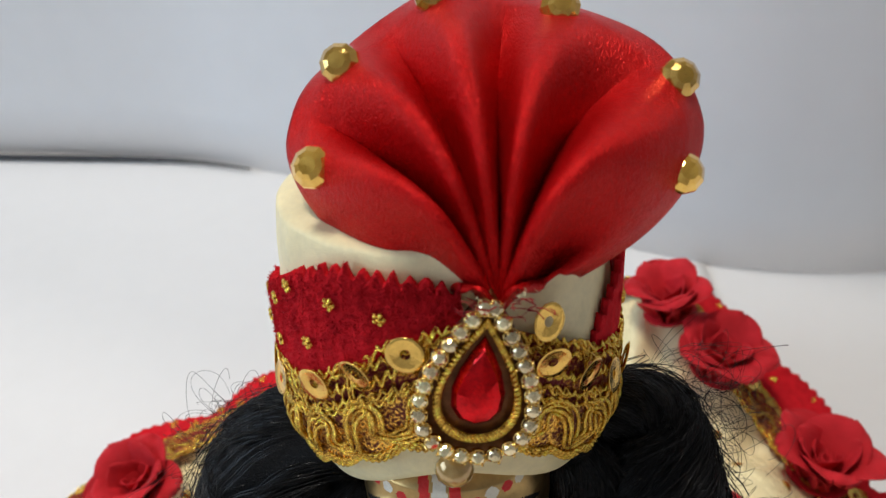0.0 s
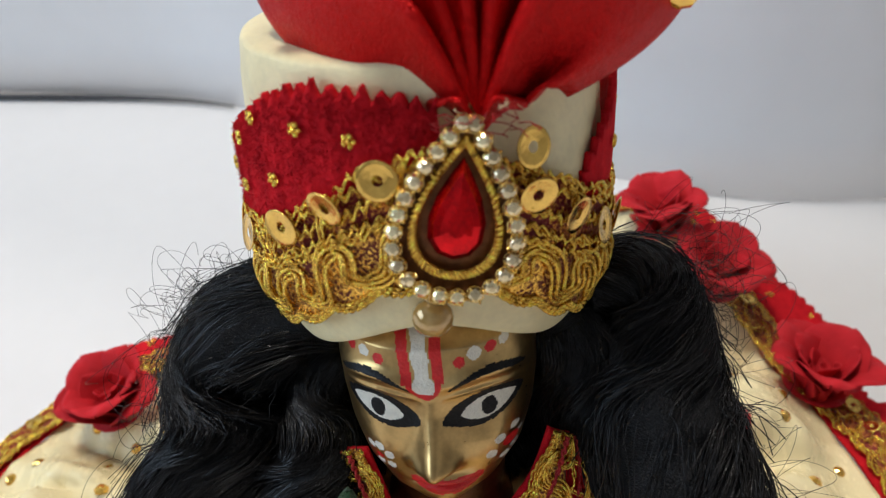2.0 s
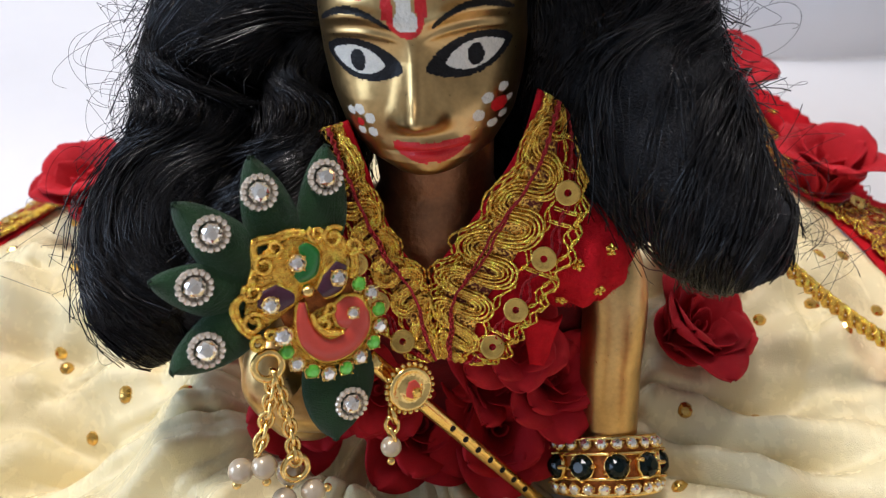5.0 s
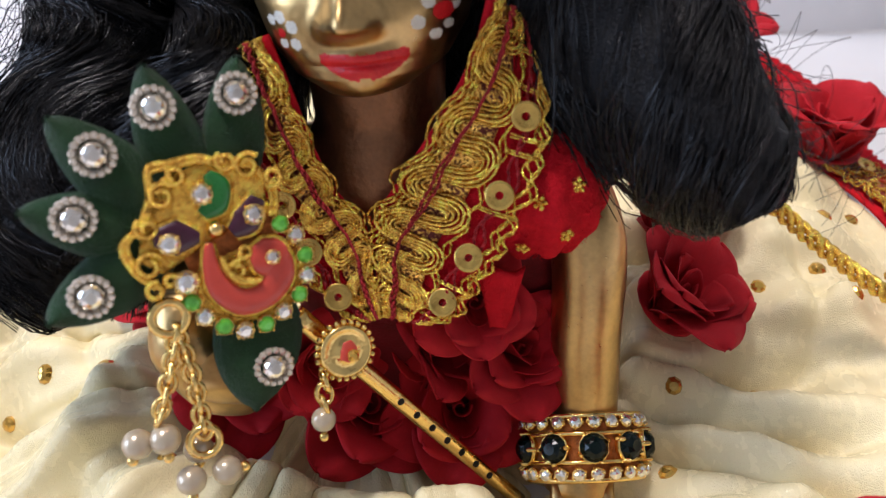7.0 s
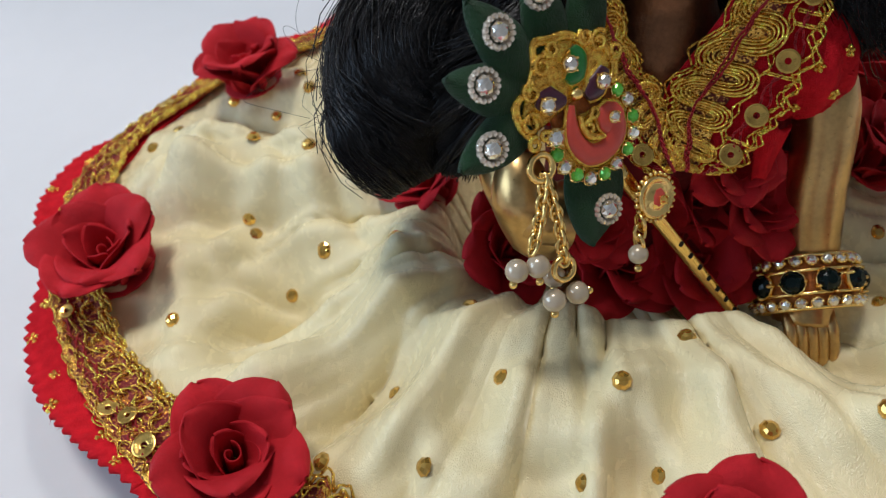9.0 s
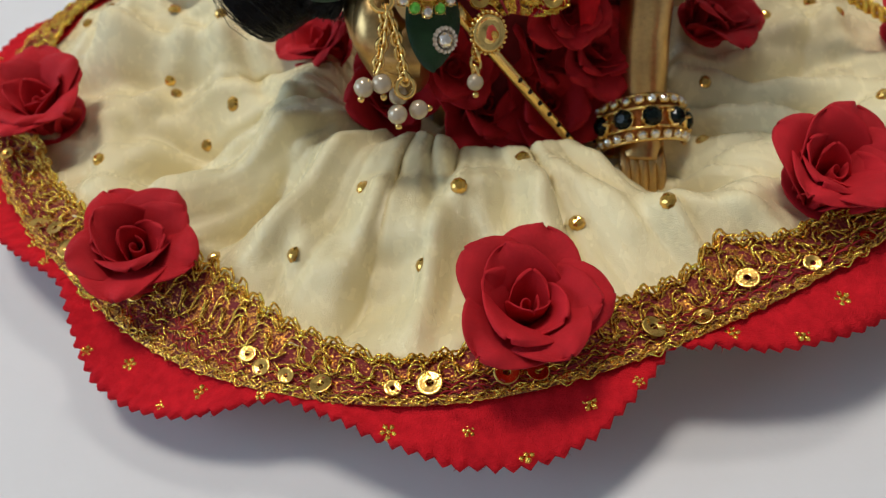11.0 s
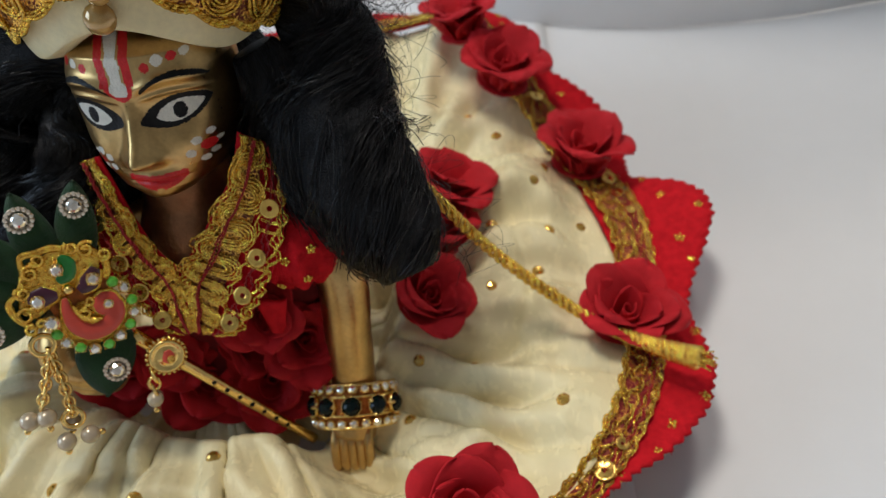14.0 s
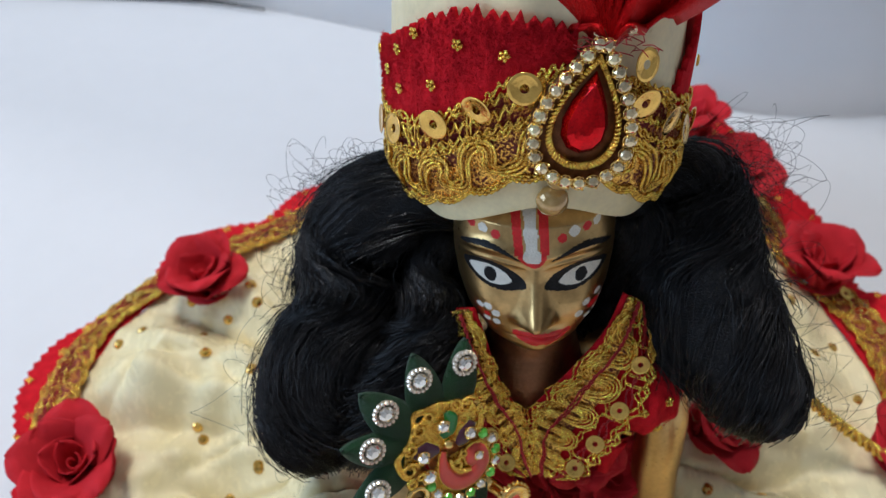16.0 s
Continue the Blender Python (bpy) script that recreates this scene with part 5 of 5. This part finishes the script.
halo_mesh = mesh("rhinestone_flower", *join([lathe([(1.1, 0.0), (1.3, 0.2), (1.8, 0.15), (1.85, 0.0), (1.8, -0.3)], 20)] +
                 [(lathe([(0.02, 0.42), (0.26, 0.36), (0.38, 0.1), (0.34, -0.2)], 7)[0] + np.array([1.62 * math.cos(q), 1.6 * math.sin(q), 0.2]), lathe([(0.02, 0.42), (0.26, 0.36), (0.38, 0.1), (0.34, -0.2)], 7)[1])
                  for q in np.arange(16) * math.pi / 8]), HALO, False)
LEAVES = (((-2.2, 7), (-2.2, 20.6), 6.0, (-2.6, 16.9)), ((1.5, 8), (5.7, 19.2), 5.6, (4.4, 16.1)), ((-4.5, 7), (-10.8, 18.6), 6.2, (-8.4, 14.6)),
          ((-5, 6), (-15.6, 12.0), 6.0, (-11.7, 10.1)), ((-6, 5), (-16.9, 2.4), 6.0, (-12.8, 3.5)), ((0.8, -2), (-3.4, -12.6), 8.5, (-0.5, -8.9)))
for base, tip, width, stone in LEAVES:
    lf = part("ribbon_leaf", mesh("ribbon_leaf", *leaf(base, tip, width), GREEN), peacock, "dark green ribbon leaf")
    part("rhinestone_flower", halo_mesh, lf, "ring of tiny clear stones", aim(br(stone[0], stone[1], 0.55), BN))
    part("gem", gem_mesh, lf, "clear rhinestone", aim(br(stone[0], stone[1], 0.75), BN, s=1.25))


def blob(points, radii, w0, flat, n=40):
    """A flattened swelling ribbon lying on the brooch, through (u, v) points."""
    P2 = spline([(u, v, 0) for u, v in points], n)
    R = np.interp(np.linspace(0, 1, n), np.linspace(0, 1, len(radii)), radii)
    d = np.gradient(P2, axis=0)[:, :2]
    d /= np.maximum(np.linalg.norm(d, axis=1, keepdims=True), 1e-9)
    V, F, m = [], [], 14
    for i in range(n):
        for k in range(m):
            q = 2 * math.pi * k / m
            x, h = math.cos(q) * R[i], math.sin(q) * flat
            V.append(br(P2[i, 0] - d[i, 1] * x, P2[i, 1] + d[i, 0] * x, w0 + h))
    F = [(i * m + k, i * m + (k + 1) % m, (i + 1) * m + (k + 1) % m, (i + 1) * m + k) for i in range(n - 1) for k in range(m)]
    F += [tuple(range(m - 1, -1, -1)), tuple((n - 1) * m + k for k in range(m))]
    return np.array(V), F


def wire(points, r, w, n=40):
    return tube([br(p[0], p[1], w) for p in spline([(u, v, 0) for u, v in points], n)], r, 6)


def curl(u, v, r0, turns, start, grow=0.12):
    return [(u + r0 * math.exp(-grow * q) * math.cos(start + q), v + r0 * math.exp(-grow * q) * math.sin(start + q)) for q in np.linspace(0, turns * 2 * math.pi, 14)]


part("plate", mesh("plate", *blob([(-7.5, 4.0), (-5, 6.0), (-2, 7.8), (1.5, 8.2), (4.0, 7.2)], [1.2, 2.6, 3.6, 3.0, 1.0], 0.3, 0.45), GOLD), peacock, "gold filigree plate")
part("plate", mesh("plate", *blob([(-4.5, 0.5), (-1.5, -0.5), (1.5, -0.5), (4.5, 1.0)], [2.0, 3.6, 3.8, 2.6], 0.2, 0.4), GOLD), peacock, "gold round plate")
part("plate", mesh("plate", *blob([(-4.5, 2.6), (-1.5, 3.0), (1.5, 3.2), (4.0, 3.4)], [2.4, 3.2, 3.0, 2.0], 0.0, 0.3), BROWNGOLD), peacock, "dark gold back plate")
COMMA = [(-2.2, 4.4), (-2.7, 2.4), (-2.6, 0.2), (-1.3, -1.7), (0.8, -2.0), (2.6, -1.0), (3.0, 0.6), (2.5, 1.3)]


def disc(u, v, r, w0, flat):
    return blob([(u - 0.9 * r, v), (u - 0.6 * r, v), (u, v), (u + 0.6 * r, v), (u + 0.9 * r, v)], [0.35 * r, 0.78 * r, r, 0.78 * r, 0.35 * r], w0, flat, 24)


part("swirl_rim", mesh("swirl_rim", *join([blob(COMMA, [0.6, 1.05, 1.4, 1.6, 1.6, 1.7, 1.9, 1.6], 0.75, 0.35, 60), disc(2.45, 1.25, 2.3, 0.75, 0.35)]), GOLD), peacock, "gold wire rim of the swirl")
part("swirl", mesh("swirl", *join([blob(COMMA, [0.35, 0.75, 1.1, 1.25, 1.25, 1.35, 1.5, 1.2], 0.95, 0.42, 60), disc(2.45, 1.25, 1.9, 0.95, 0.42)]), CORAL), peacock, "coral red enamel swirl")
part("swirl_curl", mesh("swirl_curl", *blob([(-1.6, 3.0), (-1.5, 1.5), (-0.9, 0.4), (0.2, -0.2), (1.0, -0.4)], [0.25, 0.4, 0.45, 0.4, 0.2], 1.2, 0.4), GOLD), peacock, "gold wire curl inside the swirl")
for pts, rad, m, stone in (([(-1.9, 7.0), (-0.6, 7.6), (0.1, 9.0), (-0.3, 10.3)], [0.5, 1.3, 1.2, 0.4], LEAFGREEN, (-1.4, 8.8)), ([(-6.4, 6.4), (-4.6, 5.8), (-2.8, 5.2)], [0.7, 1.6, 0.5], PURPLE, (-5.4, 5.6)),
                           ([(0.0, 4.6), (1.6, 5.2), (3.2, 6.8)], [0.6, 1.4, 0.7], PURPLE, (2.3, 5.6))):
    part("eye_rim", mesh("eye_rim", *blob(pts, [r + 0.4 for r in rad], 0.7, 0.35), GOLD), peacock, "gold rim")
    part("enamel_eye", mesh("enamel_eye", *blob(pts, rad, 0.9, 0.4), m), peacock, "dark enamel eye of a feather")
    gem_at(br(stone[0], stone[1], 1.5), BN, 0.95, peacock)
gem_at(br(2.65, 1.3, 1.5), BN, 0.72, peacock)
gem_at(br(-5.2, 1.8, 1.0), BN, 1.1, peacock)
lime_mesh = mesh("gem", *cut_stone(), LIMESTONE, False)
for k, (u, v) in enumerate(((4.4, 3.8), (5.5, 2.3), (5.7, 0.2), (5.3, -1.7), (4.0, -3.2), (2.1, -4.2), (0.2, -4.7), (-1.8, -4.5), (-3.4, -3.4), (-4.7, -1.9), (-5.3, -0.2))):
    green = k % 2 == 0
    gem_at(br(u, v, 0.6), BN + 0.15 * unit((u, 0, v)), 0.88, peacock, lime_mesh if green else None, "lime green rhinestone" if green else "clear rhinestone in gold claws")
for u, v, r, t, st in ((-7.6, 4.2, 1.3, 1.2, 0), (-6.6, 7.4, 1.1, 1.3, 2), (-4.6, 9.6, 1.2, 1.2, 1), (-3.0, 11.0, 1.0, 1.2, 3), (3.2, 9.8, 1.3, 1.3, 0.5), (1.6, 10.8, 1.0, 1.2, 2), (5.0, 8.2, 1.0, 1.2, 4),
                       (-7.8, 2.0, 0.9, 1.2, 1), (-0.6, 1.2, 0.9, 1.2, 1), (0.5, 2.6, 0.7, 1.1, 3), (-6.4, 2.4, 0.7, 1.1, 5)):
    part("filigree_curl", mesh("filigree_curl", *tube([br(p[0], p[1], 1.0) for p in spline([(*q, 0) for q in curl(u, v, r, t, st)], 40)], 0.3, 6), GOLD), peacock, "curled gold wire")
outline = []
for off in (0.0, 0.45):
    pts = [(-7.4 - off, 2.4), (-8.5 - off, 4.2), (-8.6 - off, 6.6), (-6.6 - off, 7.9), (-5.2 - off, 9.8), (-4.8, 11.8 + off), (-2.8, 11.7 + off), (-0.6, 11.5 + off), (1.4, 10.3 + off), (3.5, 9.6 + off), (4.5 + off, 7.0), (3.8 + off, 4.8)]
    outline.append(tube([br(p[0], p[1], 0.7) for p in spline([(*q, 0) for q in pts], 90)], 0.32, 6))
part("border_wire", mesh("border_wire", *join(outline), GOLD), peacock, "gold border wire")
part("centre_ball", mesh("centre_ball", *tube([br(-1.2, 5.4, w) for w in np.linspace(0.6, 1.9, 7)], lambda s: 0.9 * math.sqrt(max(0.05, 1 - s * s)), 12), GOLDP), peacock)


def torus(R, r, n=18, m=6, sx=1.0):
    return tube([(R * sx * math.cos(2 * math.pi * i / n), R * math.sin(2 * math.pi * i / n), 0) for i in range(n)], r, m, True)


link_mesh = mesh("chain_link", *torus(0.95, 0.26, 14, 5, 0.72), GOLDP)
jump_mesh = mesh("jump_ring", *torus(1.5, 0.42, 24, 8), GOLDP)
part("jump_ring", jump_mesh, peacock, "gold jump ring", aim(br(-7.6, -0.8, 0.6), BN))
pearl_mesh = mesh("pearl", *lathe([(1.38 * math.sin(q), 1.38 * math.cos(q)) for q in np.linspace(0.02, math.pi - 0.02, 13)], 20), PEARL)
ball_mesh = mesh("gold_ball", *lathe([(0.5 * math.sin(q), 0.5 * math.cos(q)) for q in np.linspace(0.02, math.pi - 0.02, 8)], 12), GOLDP)


def chain(points, count):
    P = spline(points, count)
    d = np.gradient(P, axis=0)
    for k in range(count):
        n = BN if k % 2 else np.cross(d[k], BN)
        part("chain_link", link_mesh, peacock, "", aim(P[k], n + 0.15 * BR * math.sin(k), d[k]))


chain([br(-7.6, -2.4, 0.4), br(-9.2, -5.4, 0.8), br(-11.4, -8.8, 1.0)], 9)
chain([br(-7.4, -2.4, 0.4), br(-7.6, -6.6, 1.2), br(-8.4, -11.5, 1.6)], 12)
for u, v, w, bu, bv in ((-14.0, -10.6, 0.6, -14.9, -11.9), (-11.7, -10.9, 1.4, -12.0, -12.7), (-11.0, -15.6, 1.6, -11.4, -17.2), (-7.8, -16.2, 1.6, -6.2, -16.6), (-9.4, -13.6, 0.2, -9.8, -15.0)):
    part("pearl", pearl_mesh, peacock, "ivory pearl bead", aim(br(u, v, w), (0.2, -0.5, 0.8)))
    part("gold_ball", ball_mesh, peacock, "", aim(br(bu, bv, w), (0, 0, 1)))
    part("pin", mesh("pin", *tube([br(u, v, w), br(bu, bv, w)], 0.16, 5), GOLDP), peacock)
part("jump_ring", jump_mesh, peacock, "gold jump ring", aim(br(-8.7, -12.6, 1.6), BN, s=0.9))

MC = br(6.5, -10.4, 0.6)
part("medallion", mesh("medallion", *lathe([(0.02, 0.5), (1.0, 0.55), (1.2, 0.35), (2.1, 0.35), (2.4, 0.6), (2.7, 0.3), (2.7, -0.3)], 32), GOLDP), peacock, "round gold medallion", aim(MC, BN))
for k in range(24):
    a = 2 * math.pi * k / 24
    part("gold_ball", ball_mesh, peacock, "", aim(MC + 2.9 * (math.cos(a) * BR + math.sin(a) * BU), BN, s=0.62))
part("enamel_eye", mesh("enamel_eye", *blob([(6.0, -11.2), (6.7, -10.4), (6.8, -9.4)], [0.5, 1.0, 0.4], 1.1, 0.25), CORAL), peacock)
gem_at(br(6.9, -10.8, 1.6), BN, 0.6, peacock, mesh("gem", *lathe([(0.02, 0.72), (0.42, 0.72), (0.86, 0.36), (0.92, 0.12)], 8), AMBER, False), "golden stone")
for k in range(3):
    part("chain_link", link_mesh, peacock, "", aim(br(3.6 - 0.4 * k, -12.6 - 1.1 * k, 0.6), BN if k % 2 else BR, BU, 1.1))
part("pearl", pearl_mesh, peacock, "ivory pearl bead", aim(br(2.3, -16.2, 0.6), BN, s=0.9))
part("gold_ball", ball_mesh, peacock, "", aim(br(1.8, -17.9, 0.6), BN))

# ---- twisted gold cord with frayed end ----
cord = thing("gold_cord", (76, 40, 20), "twisted gold cord with a frayed end lying over the dress", "cord")
PATHC = spline([(24, 68, 48), (33, 63.6, 42.5), (42, 58.3, 34), (52, 53.5, 26.5), (62, 48, 22), (70, 43.5, 21.3), (76.5, 40, 21.8)], 260)
tc = np.gradient(PATHC, axis=0)
tc /= np.linalg.norm(tc, axis=1, keepdims=True)
ac = np.cross(tc, (0, 0, 1))
ac /= np.linalg.norm(ac, axis=1, keepdims=True)
bc = np.cross(tc, ac)
for k in range(3):
    pts = []
    for i in range(260):
        s = i / 259
        r = 0.72 + 0.7 * max(0, s - 0.7) / 0.3
        q = i * 0.42 + k * 2 * math.pi / 3
        pts.append(PATHC[i] + r * (math.cos(q) * ac[i] + math.sin(q) * bc[i]))
    part("strand", mesh("strand", *tube(pts, lambda s: 0.44 + 0.36 * max(0, s - 0.7) / 0.3, 7), GOLD), cord, "gold thread strand")
fr = []
for k in range(40):
    q, r = rngq.uniform(0, 6.28), rngq.uniform(0.1, 1.3)
    p = PATHC[-1] + r * (math.cos(q) * ac[-1] + math.sin(q) * bc[-1])
    fr.append(tube([p - tc[-1], p + tc[-1] * 0.6, p + tc[-1] * rngq.uniform(1.2, 2.4) + np.array([rngq.uniform(-.8, .8) for _ in range(3)])], 0.16, 4))
part("frayed_end", mesh("frayed_end", *join(fr), GOLD), cord, "frayed gold threads", kind="stuff")
